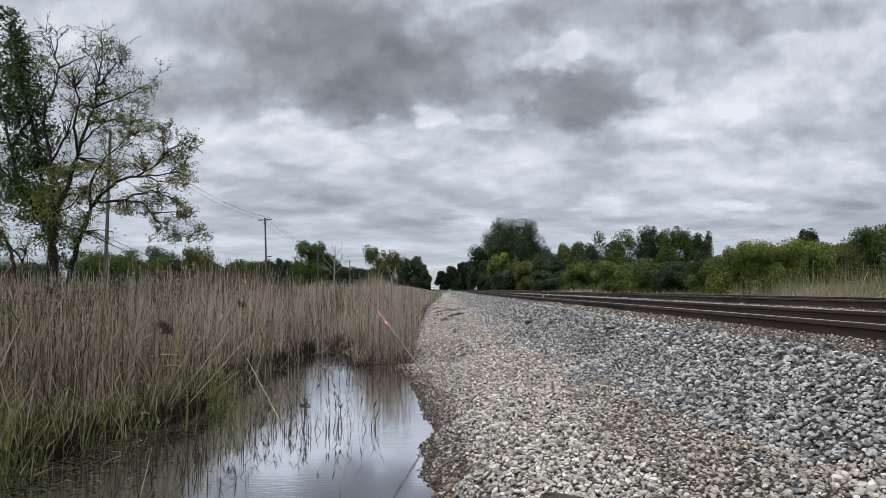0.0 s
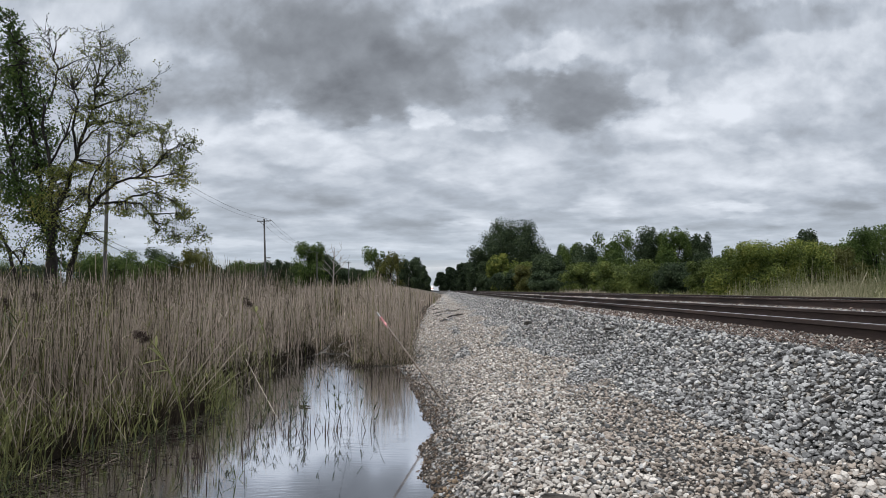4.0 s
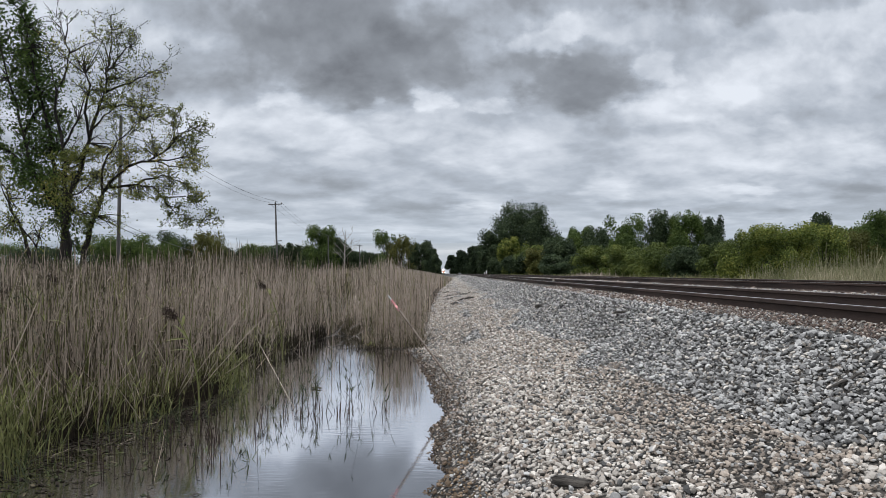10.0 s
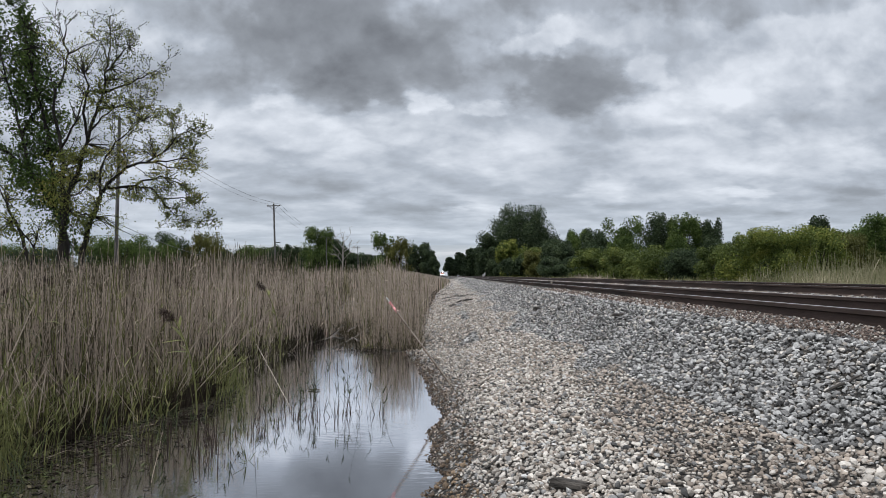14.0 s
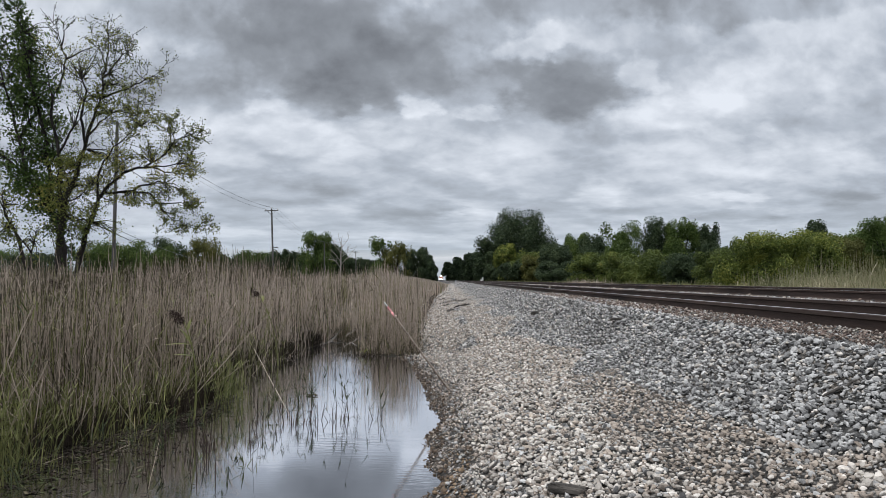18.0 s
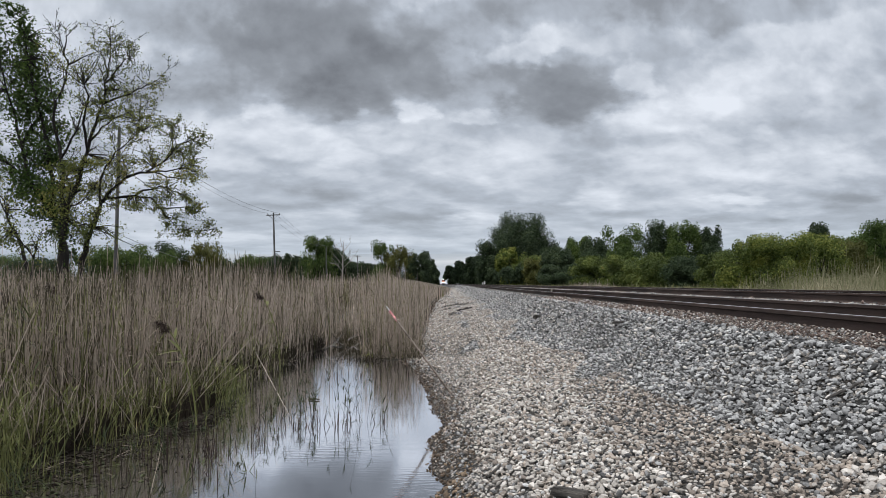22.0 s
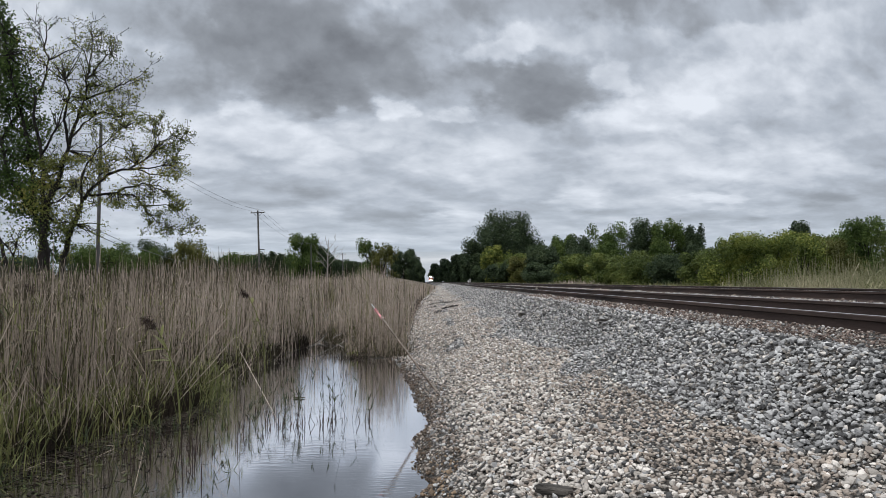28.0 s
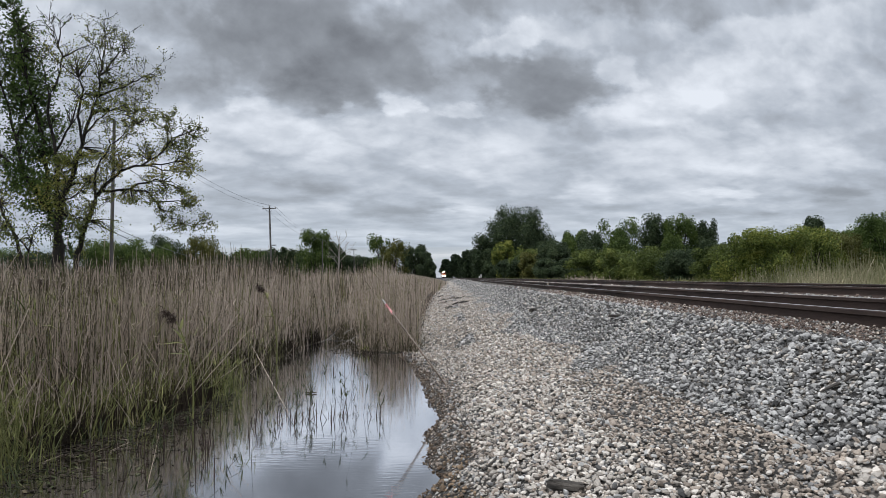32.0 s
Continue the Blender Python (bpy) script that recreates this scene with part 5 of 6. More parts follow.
for i, (x, y, n, h, s) in enumerate(((-1.80, 7.75, 7, 0.38, 0.08), (-1.62, 7.8, 8, 0.38, 0.08), (-1.46, 7.7, 7, 0.40, 0.07), (-1.32, 7.6, 3, 0.36, 0.05), (-1.12, 7.7, 4, 0.58, 0.04), (-1.02, 7.65, 4, 0.62, 0.04), (-0.92, 7.8, 3, 0.42, 0.04), (-0.76, 7.8, 3, 0.42, 0.02), (-2.05, 7.5, 6, 0.30, 0.10), (-2.35, 6.6, 6, 0.3, 0.12), (-2.75, 6.1, 8, 0.35, 0.15), (-1.3, 8.9, 6, 0.35, 0.2), (-1.7, 9.6, 6, 0.35, 0.2), (-2.0, 6.3, 4, 0.34, 0.12), (-1.72, 5.9, 3, 0.32, 0.08), (-2.45, 5.7, 4, 0.28, 0.14), (-1.98, 6.95, 5, 0.36, 0.12))):
    water_tuft(x, y, n, h, s, 60 + i)


for i, (x, y, n, h, s) in enumerate(((-2.62, 8.7, 18, 0.8, 0.14), (-2.75, 7.6, 20, 0.85, 0.16), (-2.95, 9.9, 16, 1.05, 0.12), (-3.0, 6.5, 18, 0.8, 0.15), (-3.3, 5.5, 26, 0.7, 0.15), (-2.5, 8.2, 14, 0.5, 0.12), (-3.0, 11.5, 14, 0.9, 0.15), (-3.5, 8.0, 14, 1.25, 0.1), (-3.6, 10.3, 14, 1.3, 0.12), (-3.7, 6.0, 12, 1.3, 0.12), (-3.42, 5.2, 34, 0.62, 0.13), (-3.55, 5.5, 24, 0.8, 0.14))):
    o = water_tuft(x, y, n, h, s, 660 + i, M_BLADE)
    tagged(o, "taller tuft of olive green reeds at the shore", group="green tufts on the shore")


def tussock(x, y, n, length, seed):
    """Long green blades arching out over the water."""
    g = np.random.default_rng(seed)
    foot = np.stack([g.normal(0, 0.10, n), g.normal(0, 0.10, n), np.full(n, 0.01)], -1)
    v, f = blades(g, foot, length * g.uniform(0.5, 1.1, n), np.full(n, 0.009), 1.3, 1.05, 3)
    v[:, 2] = np.maximum(v[:, 2], 0.006)
    t = new("grass_tussock", mesh_of("grass_tussock", v, f, [M_BLADE, M_TUFT], np.repeat((g.random(n) < 0.6).astype(int), 3)))
    t.matrix_basis = pose(x, y, 0)
    tagged(t, "tussock of long green blades arching over the water", "grass", "tussocks at the shore", "stuff")


for i, (x, y, n, length) in enumerate(((-3.4, 5.35, 26, 0.6), (-3.6, 5.8, 26, 0.6), (-3.35, 6.6, 18, 0.45), (-3.1, 7.5, 22, 0.5), (-2.75, 8.6, 24, 0.5), (-3.2, 5.1, 14, 0.45))):
    tussock(x, y, n, length, 690 + i)


def stub_patch(x, y, n, sx, sy, seed):
    g = np.random.default_rng(seed)
    v, f, P = stems(g, g.normal(0, sx, n), g.normal(0, sy, n), np.full(n, -0.1), g.uniform(0.13, 0.32, n), np.full(n, 0.006), 0.12, 2, 4, 0.05)
    ob = new("reed_stubs", mesh_of("reed_stubs", v, f, [M_PLUME]))
    ob.matrix_basis = pose(x, y, 0)
    tagged(ob, "dark broken reed stubs standing in the water", "reeds", "stubs in the ditch", "stuff")


for i, (x, y, n, sx, sy) in enumerate(((-2.05, 7.3, 13, 0.13, 0.12), (-1.75, 7.45, 12, 0.14, 0.12), (-1.5, 7.5, 9, 0.10, 0.12), (-1.25, 7.55, 6, 0.06, 0.1), (-1.05, 7.6, 6, 0.08, 0.12), (-0.76, 7.75, 4, 0.03, 0.05), (-2.5, 6.4, 14, 0.2, 0.25), (-1.3, 11.8, 22, 0.35, 0.5), (-1.1, 13.2, 20, 0.3, 0.3), (-2.0, 8.2, 10, 0.15, 0.2), (-2.1, 6.5, 14, 0.18, 0.25), (-2.35, 6.0, 10, 0.2, 0.25), (-1.9, 5.8, 7, 0.15, 0.25), (-2.7, 5.6, 12, 0.22, 0.25), (-2.6, 7.1, 16, 0.2, 0.25), (-3.0, 5.9, 14, 0.2, 0.3))):
    stub_patch(x, y, n, sx, sy, 640 + i)


def plume_reed(x, y, h, seed, lean=-0.22):
    """A green reed bowed by the wind, with one dark drooping seed head."""
    g = np.random.default_rng(seed)
    t = empty("plumed_reed", pose(x, y, 0.02), "green reed bowed by the wind with a dark feathery seed head", "reeds", "plumed reeds")
    s = np.linspace(0, 1, 9)
    p = np.stack([lean * h * s ** 2.2, 0.03 * g.normal() * s, h * (s - 0.06 * s ** 4)], -1)
    v, f = tubes([p], [np.linspace(0.011, 0.006, 9)], 5)
    part("stalk", mesh_of("stalk", v, f, M_BLADE), None, t)
    d = p[-1] - p[-2]
    d /= np.linalg.norm(d)
    n = 260
    u = g.random(n)
    q = p[-1] + np.outer(u * 0.17, d * 0.5 + np.array([-0.45, 0, 0.15])) + g.normal(0, 1, (n, 3)) * (0.010 + 0.020 * np.sin(np.pi * u))[:, None] * np.array([0.9, 0.9, 1.1])
    v, f = blades(g, q, g.uniform(0.04, 0.10, n), np.full(n, 0.008), 1.2, 0.1, 3)
    hang = v.reshape(n, -1, 3)
    hang[..., 0] = q[:, None, 0] - np.abs(hang[..., 0] - q[:, None, 0])
    tagged(part("seed_head", mesh_of("seed_head", v, f, M_PLUME), None, t, "dark brown feathery seed head"), kind="stuff")
    nb = 8
    k = g.integers(3, 8, nb)
    base = p[k]
    v, f = blades(g, base, g.uniform(0.18, 0.38, nb), np.full(nb, 0.034), 0.5, 0.5, 3)
    far = v.reshape(nb, -1, 3)
    far[..., 0] = base[:, None, 0] - np.abs(far[..., 0] - base[:, None, 0])
    for i in range(nb):
        part("leaf", mesh_of("leaf", far[i], f[:3], M_BLADE), None, t)
    reed_movers.append((t, 8.0))
    return t


for x, y, h, seed in ((-2.75, 7.5, 1.12, 71), (-3.75, 5.7, 1.2, 73), (-5.15, 9.5, 1.5, 74), (-4.1, 11.0, 1.42, 75), (-3.0, 12.2, 1.36, 76), (-4.9, 8.0, 1.4, 77), (-4.0, 9.0, 1.2, 78)):
    plume_reed(x, y, h, seed)


def stick(name, a, b, r, mat, label, category, seed=1, group=""):
    g = np.random.default_rng(seed)
    a, b = np.array(a, float), np.array(b, float)
    s = np.linspace(0, 1, 6)[:, None]
    p = (b - a) * s
    p[1:-1] += g.normal(0, r * 0.5, (4, 3))
    v, f = tubes([p], [r * np.array([0.6, 1, 1.0, 0.9, 0.85, 0.5])], 7)
    ob = new(name, mesh_of(name, v, f, mat, smooth=True))
    ob.matrix_basis = pose(*a)
    return tagged(ob, label, category, group)


def on_bank(x, y, up=0.0):
    return (x, y, float(bank_z(x, y)) + up)


def wood_chunk(x, y, rz, L, w, h, label, seed):
    """A weathered, splintered piece of timber."""
    g = np.random.default_rng(seed)
    # a split log: ridged round the girth along the grain, torn at the ends
    k, m = 26, 15
    ang = np.arange(k) * 2 * np.pi / k
    square = [np.sign(q) * np.abs(q) ** 0.5 for q in (np.cos(ang + 0.25), np.sin(ang + 0.25))]
    ridge = 1 + g.normal(0, 0.06, k) + 0.06 * np.cos(2 * ang + 0.6)
    ridge[g.integers(0, k, 4)] *= 0.84
    end = g.uniform(-0.14, 0.14, (2, k))
    V = []
    for j in range(m):
        s = j / (m - 1)
        along = L * (s - 0.5) + L * (end[0] * (1 - s) ** 3 + end[1] * s ** 3)
        rad = ridge * (1 - 0.08 * abs(2 * s - 1) ** 6) * (1 + g.normal(0, 0.025, k))
        V.append(np.stack([along, 0.5 * w * rad * square[0], 0.5 * h * rad * square[1] * (1.0 - 0.18 * s)], -1))
    V = np.concatenate(V)
    F = [(j * k + i, j * k + (i + 1) % k, (j + 1) * k + (i + 1) % k, (j + 1) * k + i) for j in range(m - 1) for i in range(k)]
    bm = bmesh.new()
    vs = [bm.verts.new(v) for v in V]
    for f in F:
        bm.faces.new([vs[i] for i in f])
    bm.faces.new(vs[:k][::-1])
    bm.faces.new(vs[-k:])
    me = bpy.data.meshes.new("wood_chunk")
    bm.to_mesh(me)
    bm.free()
    me.materials.append(M_CHUNK)
    ob = new("wood_chunk", me)
    ob.matrix_basis = pose(*on_bank(x, y, h * 0.32), g.uniform(-6, 6), g.uniform(-6, 6), rz)
    return tagged(ob, label, "driftwood")


wood_chunk(0.685, 3.89, -32, 0.19, 0.07, 0.08, "dark splintered chunk of old tie wood on the ballast", 81)
wood_chunk(2.46, 9.63, -30, 0.30, 0.06, 0.035, "dark flat piece of wood on the ballast slope", 82)
stick("stick", on_bank(2.25, 4.13, 0.03), on_bank(2.40, 4.0, 0.03), 0.009, M_WOODY, "grey weathered stick on the stones", "stick", 83)
stick("stick", on_bank(0.26, 4.75, 0.02), on_bank(0.36, 4.85, 0.03), 0.010, M_WOODY, "short dark stick on the stones", "stick", 84)


def wrack(xa, ya, xb, yb, n, seed):
    """A line of dark drifted stems and bark stranded along the bank."""
    g = np.random.default_rng(seed)
    t = empty("wrack_line", pose(*on_bank(xa, ya)), "dark line of drifted stems stranded on the bank", "driftwood", "wrack lines")
    o = np.array(on_bank(xa, ya))
    for i in range(n):
        f = (i + g.uniform(0, 0.8)) / n
        x, y = xa + (xb - xa) * f + g.normal(0, 0.05), ya + (yb - ya) * f + g.normal(0, 0.35)
        l, a = g.uniform(0.25, 0.8), math.atan2(yb - ya, xb - xa) + g.normal(0, 0.5)
        x2, y2 = x + 0.35 * l * math.cos(a), y + l * math.sin(a)
        p = np.array([on_bank(x, y, 0.03), on_bank((x + x2) / 2, (y + y2) / 2, 0.05), on_bank(x2, y2, g.uniform(0.03, 0.10))]) - o
        v, f4 = tubes([p], [np.array([0.7, 1, 0.5]) * g.uniform(0.02, 0.045)], 6)
        part("stem", mesh_of("stem", v, f4, M_DRIFT, smooth=True), None, t)


for i, row in enumerate(((-0.75, 50, 0.3, 78, 22), (-0.40, 38, 0.56, 41, 16), (0.36, 31.5, 0.92, 31.5, 14), (0.55, 38, 0.95, 38.5, 8), (-0.55, 47, -0.1, 48, 8), (0.0, 28, 0.3, 29, 6), (-0.3, 34, 0.1, 35, 7))):
    wrack(*row, 90 + i)
wood_chunk(2.14, 16.5, 40, 0.18, 0.10, 0.09, "small dark lump of old tie wood on the ballast slope", 88)
stick("leaning_cane", (-2.65, 9.4, 0.62), (-1.75, 7.75, 0.0), 0.0045, M_STAKE, "pale broken reed cane leaning into the water", "reed cane", 85)
stick("leaning_cane", (-2.2, 5.1, 0.01), (-2.45, 5.9, 0.22), 0.0026, M_REED, "pale broken reed cane leaning into the water", "reed cane", 86)
for i in range(26):
    g = np.random.default_rng(300 + i)
    x, y = g.uniform(-2.9, -1.3), g.uniform(14.6, 17.0)
    stick("fallen_cane", (x, y, g.uniform(0.02, 0.2)), (x + g.uniform(-0.6, 0.6), y + g.uniform(-0.5, 0.2), g.uniform(0.05, 0.5)), 0.009, M_DEAD if i % 2 else M_WOODY, "fallen dry reed cane at the water's edge", "reed cane", 400 + i, "fallen canes")
for i in range(8):
    g = np.random.default_rng(800 + i)
    y = g.uniform(4.3, 7.0)
    x = float(shore_l(y)) + g.uniform(0.05, 0.75)
    w, l = g.uniform(0, 3.14), g.uniform(0.08, 0.30)
    stick("floating_straw", (x, y, 0.004), (x + l * math.cos(w), y + l * math.sin(w), g.uniform(0.004, 0.03)), 0.003, M_REED, "pale broken straw floating on the ditch", "straw", 830 + i, "floating straws")
for i in range(16):
    g = np.random.default_rng(900 + i)
    y = g.uniform(4.2, 10.5)
    x = float(shore_l(y)) + g.uniform(-0.25, 0.1)
    w, l = g.uniform(0.9, 4.2), g.uniform(0.35, 0.85)
    e = g.uniform(0.2, 1.0)
    stick("bent_cane", (x, y, 0.02), (x + l * math.cos(e) * math.cos(w), y + l * math.cos(e) * math.sin(w), l * math.sin(e)), 0.0045, M_REED, "pale dry reed cane bent over at the shore", "reed cane", 930 + i, "bent canes")
for i in range(96):
    g = np.random.default_rng(1500 + i)
    y = g.uniform(4.8, 12.0 if i < 26 else 9.6)
    x = float(shore_l(y)) - g.uniform(0.0, 0.55)
    w, l, e = g.uniform(-3.4, 0.4), g.uniform(0.7, 1.45) if i < 26 else g.uniform(0.35, 0.95), g.uniform(0.55, 1.25) if i < 26 else g.uniform(0.8, 1.5)
    stick("leaning_cane", (x, y, 0.05), (x + l * math.cos(e) * math.cos(w), y + l * math.cos(e) * math.sin(w), 0.05 + l * math.sin(e)), 0.0052, M_REEDP, "pale dry reed cane leaning through the reeds", "reed cane", 1550 + i, "leaning canes")
for i in range(22):
    g = np.random.default_rng(1200 + i)
    x, y = g.uniform(0.15, 2.2), g.uniform(3.6, 8.5)
    w, l = g.uniform(0, 3.14), g.uniform(0.06, 0.22)
    stick("dry_straw", on_bank(x, y, 0.035), on_bank(x + l * math.cos(w), y + l * math.sin(w), 0.04), 0.003, M_STAKE if i % 3 else M_WOODY, "dry straw lying on the ballast stones", "straw", 1230 + i, "straws on the bank")
stick("floating_debris", (-1.88, 9.22, 0.012), (-1.72, 9.2, 0.014), 0.012, M_REEDDK, "dark clump of debris floating among the tufts", "debris", 87)


def weed_clump(x, y, seed):
    """Rotting reeds and a few yellow-green leaves heaped at the water's edge."""
    g = np.random.default_rng(seed)
    t = empty("weed_clump", pose(x, y, 0.0), "heap of dark rotting reeds with yellow-green leaves at the water's edge", "weeds")
    n = 160
    px, py = g.normal(0, 0.20, n), g.normal(0, 0.12, n)
    v, f, P = stems(g, px, py, np.full(n, -0.02), g.uniform(0.06, 0.24, n), np.full(n, 0.005), 0.9, 2, 3, 0.4)
    tagged(part("dead_growth", mesh_of("dead_growth", v, f, M_THATCH), None, t, "dark rotting stems"), kind="stuff")
    n = 14
    foot = np.stack([g.normal(0, 0.10, n), g.normal(-0.05, 0.06, n), g.uniform(0.02, 0.12, n)], -1)
    v, f = blades(g, foot, g.uniform(0.05, 0.11, n), np.full(n, 0.016), 0.8, 0.8, 3)
    tagged(part("foliage", mesh_of("foliage", v, f, M_LEAF_Y), None, t, "yellow-green leaves"), kind="stuff")


weed_clump(-1.68, 14.12, 21)


# ================= ballast stones =================
def stone_shape(level, seed):
    bm = bmesh.new()
    bmesh.ops.create_icosphere(bm, subdivisions=level, radius=0.5)
    g = np.random.default_rng(seed)
    P = np.array([v.co for v in bm.verts])
    F = np.array([[v.index for v in f.verts] for f in bm.faces])
    bm.free()
    for _ in range(9):
        n = g.normal(0, 1, 3)
        n /= np.linalg.norm(n)
        c = g.uniform(0.24, 0.40)
        d = P @ n
        P = P - np.clip(d - c, 0, None)[:, None] * n[None]
    P *= 1 + g.normal(0, 0.03, (len(P), 1))
    P *= np.array([g.uniform(1.0, 1.45), g.uniform(0.85, 1.15), g.uniform(0.5, 0.78)])
    return P, F


def block_shape(seed):
    """A rough angular stone for farther off."""
    g = np.random.default_rng(seed)
    P = np.array([(0.5, 0, 0), (-0.5, 0, 0), (0, 0.5, 0), (0, -0.5, 0), (0, 0, 0.5), (0, 0, -0.5)], float)
    P += g.normal(0, 0.10, P.shape)
    P *= np.array([g.uniform(1.0, 1.4), g.uniform(0.9, 1.15), g.uniform(0.65, 0.9)])
    F = np.array([(0, 2, 4), (2, 1, 4), (1, 3, 4), (3, 0, 4), (2, 0, 5), (1, 2, 5), (3, 1, 5), (0, 3, 5)])
    return P, F


SHAPES = {lv: [stone_shape(lv, 500 + 20 * lv + i) for i in range(14)] for lv in (1, 2)}
SHAPES[0] = [block_shape(700 + i) for i in range(14)]


def rot_many(g, n, tip):
    a, b, c = g.uniform(0, 2 * np.pi, n), g.normal(0, tip, n), g.normal(0, tip, n)
    ca, sa, cb, sb, cc, sc = np.cos(a), np.sin(a), np.cos(b), np.sin(b), np.cos(c), np.sin(c)
    R = np.empty((n, 3, 3))
    R[:, 0] = np.stack([ca * cb, ca * sb * sc - sa * cc, ca * sb * cc + sa * sc], -1)
    R[:, 1] = np.stack([sa * cb, sa * sb * sc + ca * cc, sa * sb * cc - ca * sc], -1)
    R[:, 2] = np.stack([-sb, cb * sc, cb * cc], -1)
    return R


def stone_kind(g, s, y):
    """0 grey, 1 pale, 2 tan, 3 wet brown, 4 rusty, 5 ochre: by where on the bank a stone lies."""
    n = len(s)
    r = g.random(n)
    w = 0.25 * np.sin(y * 0.8) + 0.12 * np.sin(y * 2.1 + 1)
    k = np.where(r < 0.90, 0, 1)
    k = np.where((s < np.interp(y, (5, 9), (1.9, 1.42)) + w) & (s > 0.25), np.where(r < 0.58, 1, np.where(r < 0.84, 2, 0)), k)
    k = np.where((s < 1.5 + w) & (s > 0.2) & (y > 8) & (y < 60), np.where(r < 0.42, 1, np.where(r < 0.85, 2, 0)), k)
    path = np.abs(s - 1.62 - 0.4 * w) < 0.30 + 0.1 * np.sin(y * 1.7)
    k = np.where(path & (y < 7.5), np.where(r < 0.58, 2, np.where(r < 0.76, 0, 1)), k)
    k = np.where(s < 0.30 + 0.06 * np.sin(y * 2.3), np.where(r < 0.45, 2, np.where(r < 0.70, 3, 0)), k)
    k = np.where(s < 0.11 + 0.04 * np.sin(y * 3.1), np.where(r < 0.9, 3, 2), k)
    k = np.where((s > 0.05) & (s < 0.24) & (y > 4.1) & (y < 5.7) & (r < 0.62), 5, k)
    k = np.where((s > 2.68) & (s < 5.2), np.where(r < 0.14, 2, np.where(r < 0.80, 4, np.where(r < 0.92, 0, 1))), k)
    k = np.where(s > 5.2, np.where(r < 0.40, 2, np.where(r < 0.58, 4, np.where(r < 0.92, 0, 1))), k)
    return k


# stretch of the bank whose stones are pieces of their own
LOOSE = (0.35, 0.95, 3.45, 3.80)


def scatter(xa, xb, ya, yb, size, cover, level, seed, sink=0.18, loose=False):
    """Stones strewn over a stretch of the bank. Returns arrays: place, size, turn, kind, shape."""
    g = np.random.default_rng(seed)
    n = int((xb - xa) * (yb - ya) * cover / (size * size))
    y = g.uniform(ya, yb, n)
    s = g.uniform(xa, xb, n)
    x = s + bend(y)
    z = bank_z(x, y)
    sz = size * np.clip(g.lognormal(-0.05, 0.32, n), 0.45, 1.8)
    keep = (z > -0.06) & (~((s > LOOSE[0]) & (s < LOOSE[1]) & (y > LOOSE[2]) & (y < LOOSE[3])) | loose)
    x, y, z, s, sz = x[keep], y[keep], z[keep], s[keep], sz[keep]
    sz = sz * np.where((s < 0.3) & (y < 15), 0.75, np.where((s > 1.3) & (s < 1.9) & (y < 8), 0.8, 1.0))
    foot = shore_r(np.clip(y, -5, 15.5))
    k = stone_kind(g, s - foot * (s < 0.6), y)
    P = np.stack([x, y, z + sz * (0.36 - sink) + g.normal(0, 0.17, len(x)) * sz], -1)
    return P, sz, rot_many(g, len(x), 0.45), k, g.integers(0, 14, len(x))


STONE_MATS = [M_GREY, M_PALE, M_TAN, M_WET, M_PLATE, M_OCHRE]


def stones_mesh(name, data, level):
    P, sz, R, k, sh = data
    V, F, I, base = [], [], [], 0
    for i in range(14):
        sel = sh == i
        if not sel.any():
            continue
        p0, f0 = SHAPES[level][i]
        v = np.einsum("nij,vj->nvi", R[sel], p0) * sz[sel][:, None, None] + P[sel][:, None]
        m = sel.sum()
        F.append((base + np.arange(m)[:, None, None] * len(p0) + f0[None]).reshape(-1, 3))
        I.append(np.repeat(k[sel], len(f0)))
        V.append(v.reshape(-1, 3))
        base += m * len(p0)
    return mesh_of(name, np.concatenate(V), np.concatenate(F), STONE_MATS, np.concatenate(I))


def stone_field(xa, xb, ya, yb, size, cover, level, seed):
    o = part("ballast_stones", stones_mesh("ballast_stones", scatter(xa, xb, ya, yb, size, cover, level, seed), level), None, ballast)
    tagged(o, kind="stuff")


for xa, xb, ya, yb, size, cover, level in (
        (-0.5, 2.64, 3.05, 5.0, 0.033, 1.6, 1), (-0.5, 2.64, 5.0, 6, 0.034, 1.45, 1), (-0.5, 2.64, 6, 9, 0.034, 1.3, 1), (-0.6, 2.75, 9, 13, 0.036, 1.05, 1), (-1.2, 2.75, 13, 24, 0.042, 0.62, 0), (-1.3, 2.75, 24, 40, 0.048, 0.52, 0), (-1.3, 2.75, 40, 70, 0.062, 0.45, 0), (-0.6, 2.75, 70, 200, 0.13, 0.42, 0),
        (2.62, 3.12, 2.0, 8, 0.020, 0.55, 1), (2.62, 3.12, 8, 20, 0.028, 0.5, 0), (5.4, 6.9, 4, 22, 0.036, 0.5, 0), (5.4, 6.9, 22, 60, 0.055, 0.3, 0), (1.6, 2.75, 1.6, 3.05, 0.033, 1.4, 1), (1.95, 2.62, 1.6, 4.0, 0.035, 1.0, 1), (1.95, 2.62, 4.0, 7.0, 0.036, 1.0, 1), (1.95, 2.62, 7.0, 9.0, 0.036, 0.6, 1),
        (-0.3, 2.75, -3.0, 1.6, 0.06, 1.0, 0), (-0.3, 1.6, 1.6, 3.05, 0.045, 1.0, 0)):
    stone_field(xa, xb, ya, yb, size, cover, level, int(1000 + ya * 7 + xa * 31 + size * 9000))

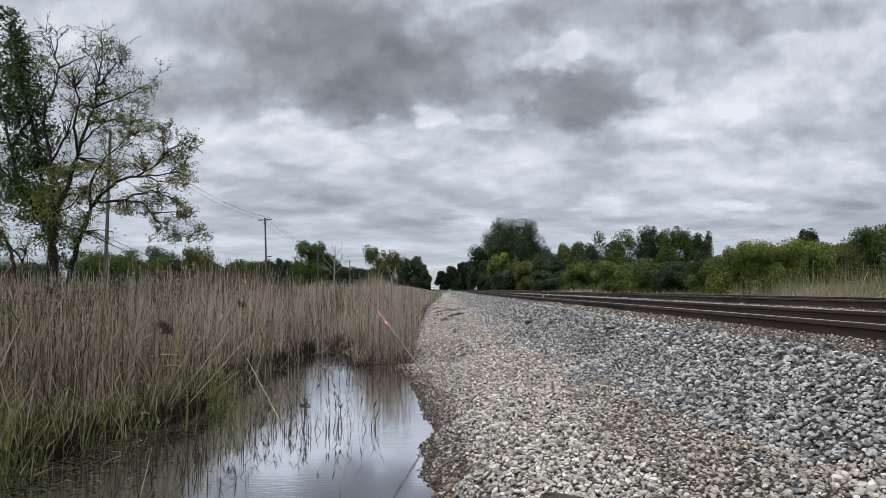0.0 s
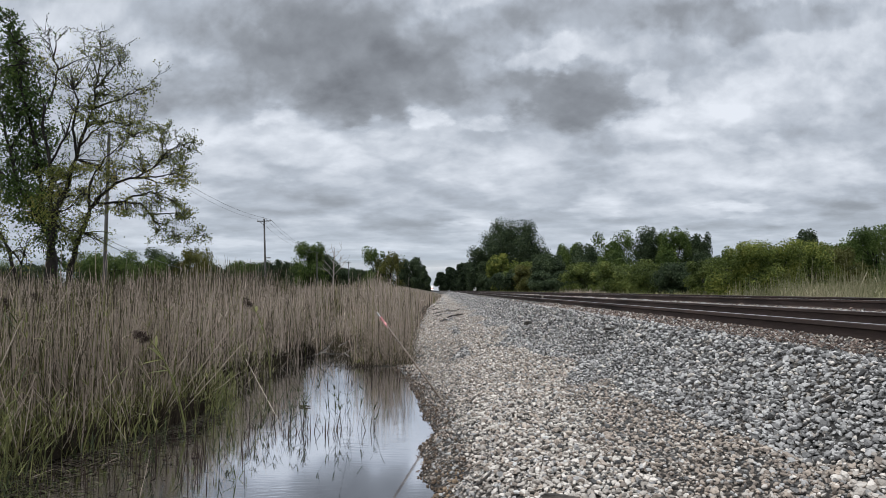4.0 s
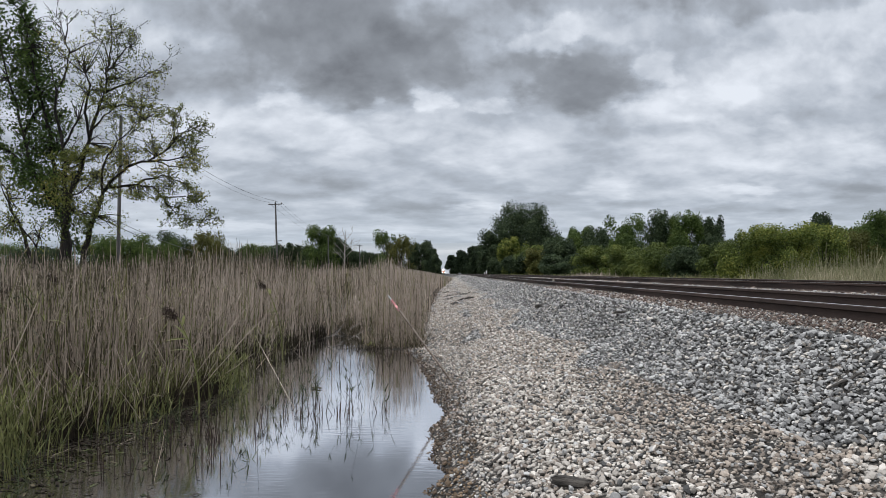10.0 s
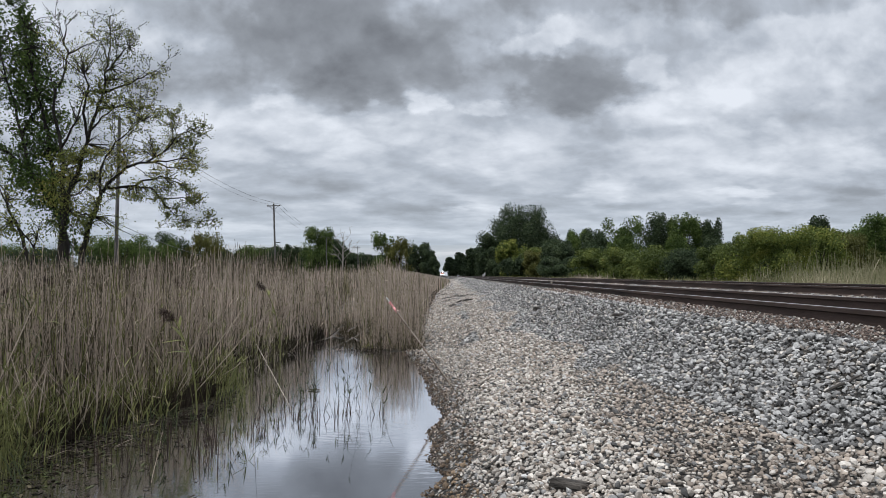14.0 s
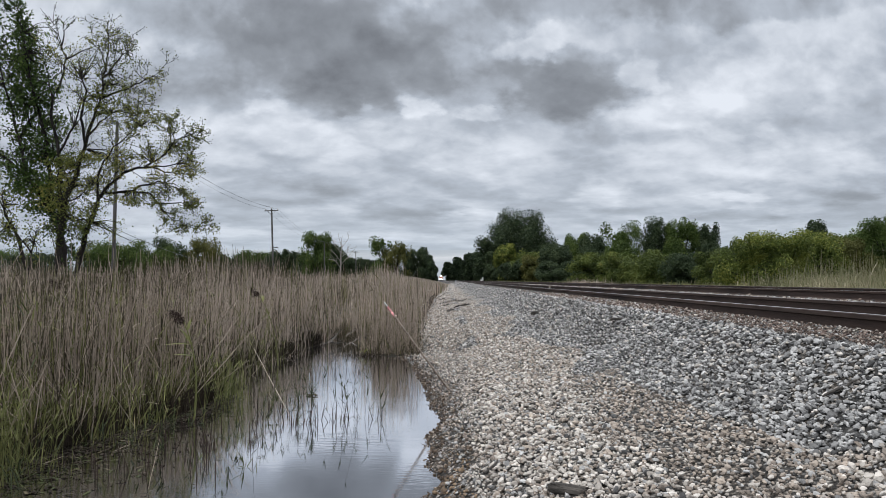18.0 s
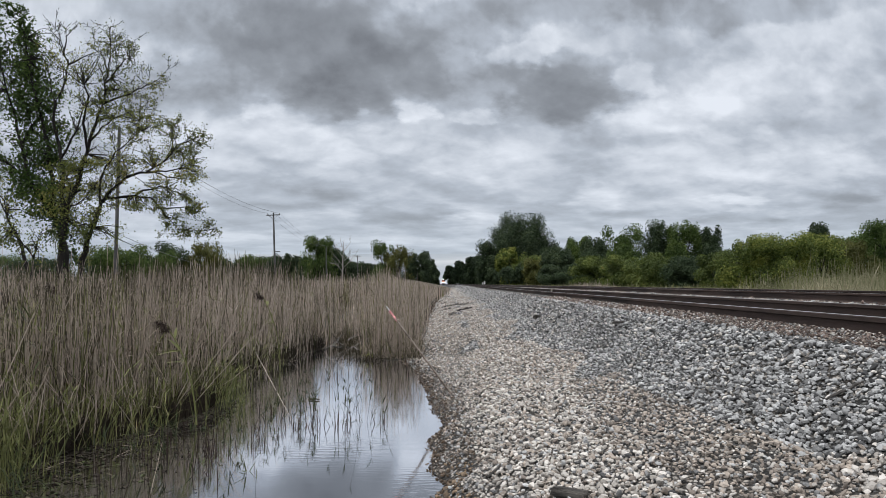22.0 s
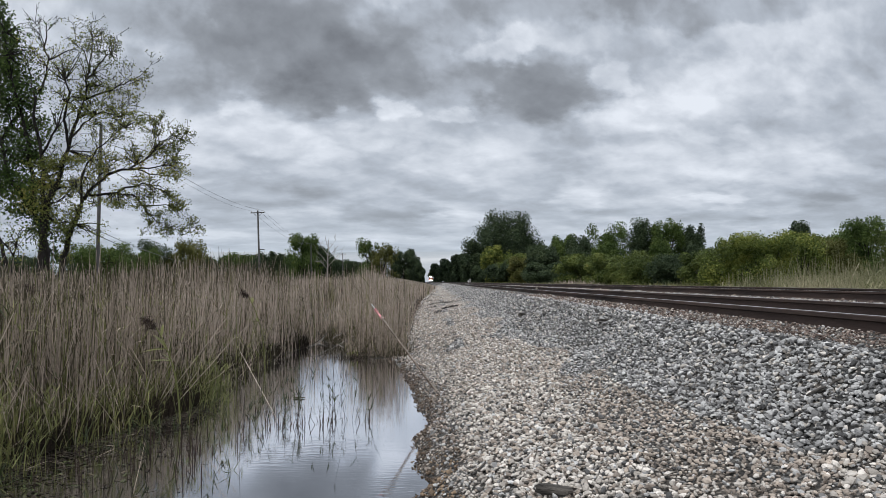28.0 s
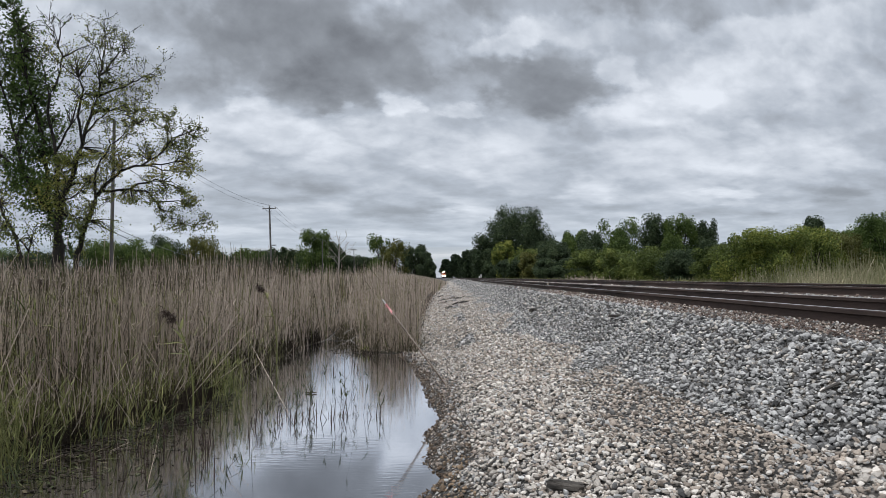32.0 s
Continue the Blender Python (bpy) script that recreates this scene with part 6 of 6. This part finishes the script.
# the nearest stones, one by one
NEAR = scatter(*LOOSE, 0.032, 1.5, 2, 77, loose=True)
single = [[mesh_of("stone", p0, f0, m) for m in M_PIECE] for p0, f0 in SHAPES[2]]
for P, sz, R, k, sh in list(zip(*NEAR))[:300]:
    o = child(new("stone", single[sh][min(k, 2)]), ballast)
    o.matrix_basis = Matrix.Translation(P) @ Matrix(R.tolist()).to_4x4() @ Matrix.Diagonal((sz, sz, sz, 1))

part("joint_bar", box(4.655, 4.69, 30.8, 31.2, 1.20, 1.29, 0.01), M_STAKE, track_a, "pale joint bar bolted to the rail")
add_ties(track_a, 3.23, 1.295, 60)
add_ties(track_b, 7.5, 1.365, 45)


# ================= what moves =================
def motions():
    # clouds drift west
    h = EYE[2] + CLOUD_H
    v = 0.0067 * CLOUD_H
    walk(clouds, [(t, pose(v * (13 - t), 0, h)) for t in (0, 8, 16, 24, 32)])
    # ripples wander over the ditch
    walk(water, [(t, pose(-0.03 * t + 0.05 * math.sin(t * 0.4), -0.035 * t, 0)) for t in range(0, 33, 4)])
    # the train comes on
    rows = []
    for t in range(0, 33, 4):
        y = 900 - 13.0 * t
        a = math.degrees(math.atan(-(float(bend(y + 12)) - float(bend(y))) / 12))
        rows.append((t, pose(3.98 + float(bend(y)), y, 1.295, 0, 0, a)))
    walk(loco, rows)
    # reeds rock in the wind
    g = np.random.default_rng(9)
    for ob, amount in reed_movers:
        base = ob.matrix_basis.copy()
        x, y = base.translation.x, base.translation.y
        ph = 0.9 * x + 0.55 * y + g.uniform(0, 1.5)
        p2 = g.uniform(0, 6)
        rows = []
        for i in range(0, 65 if amount < 3 else 81):
            t = 32 * i / (64 if amount < 3 else 80)
            gust = 0.6 + 0.4 * math.sin(0.35 * t + 0.1 * y)
            ry = amount * gust * (0.75 * math.sin(2.1 * t + ph) + 0.45 * math.sin(3.7 * t + p2))
            rx = amount * gust * 0.5 * math.sin(2.6 * t + p2)
            rows.append((t, base @ pose(0, 0, 0, rx, ry, 0)))
        walk(ob, rows)


motions()
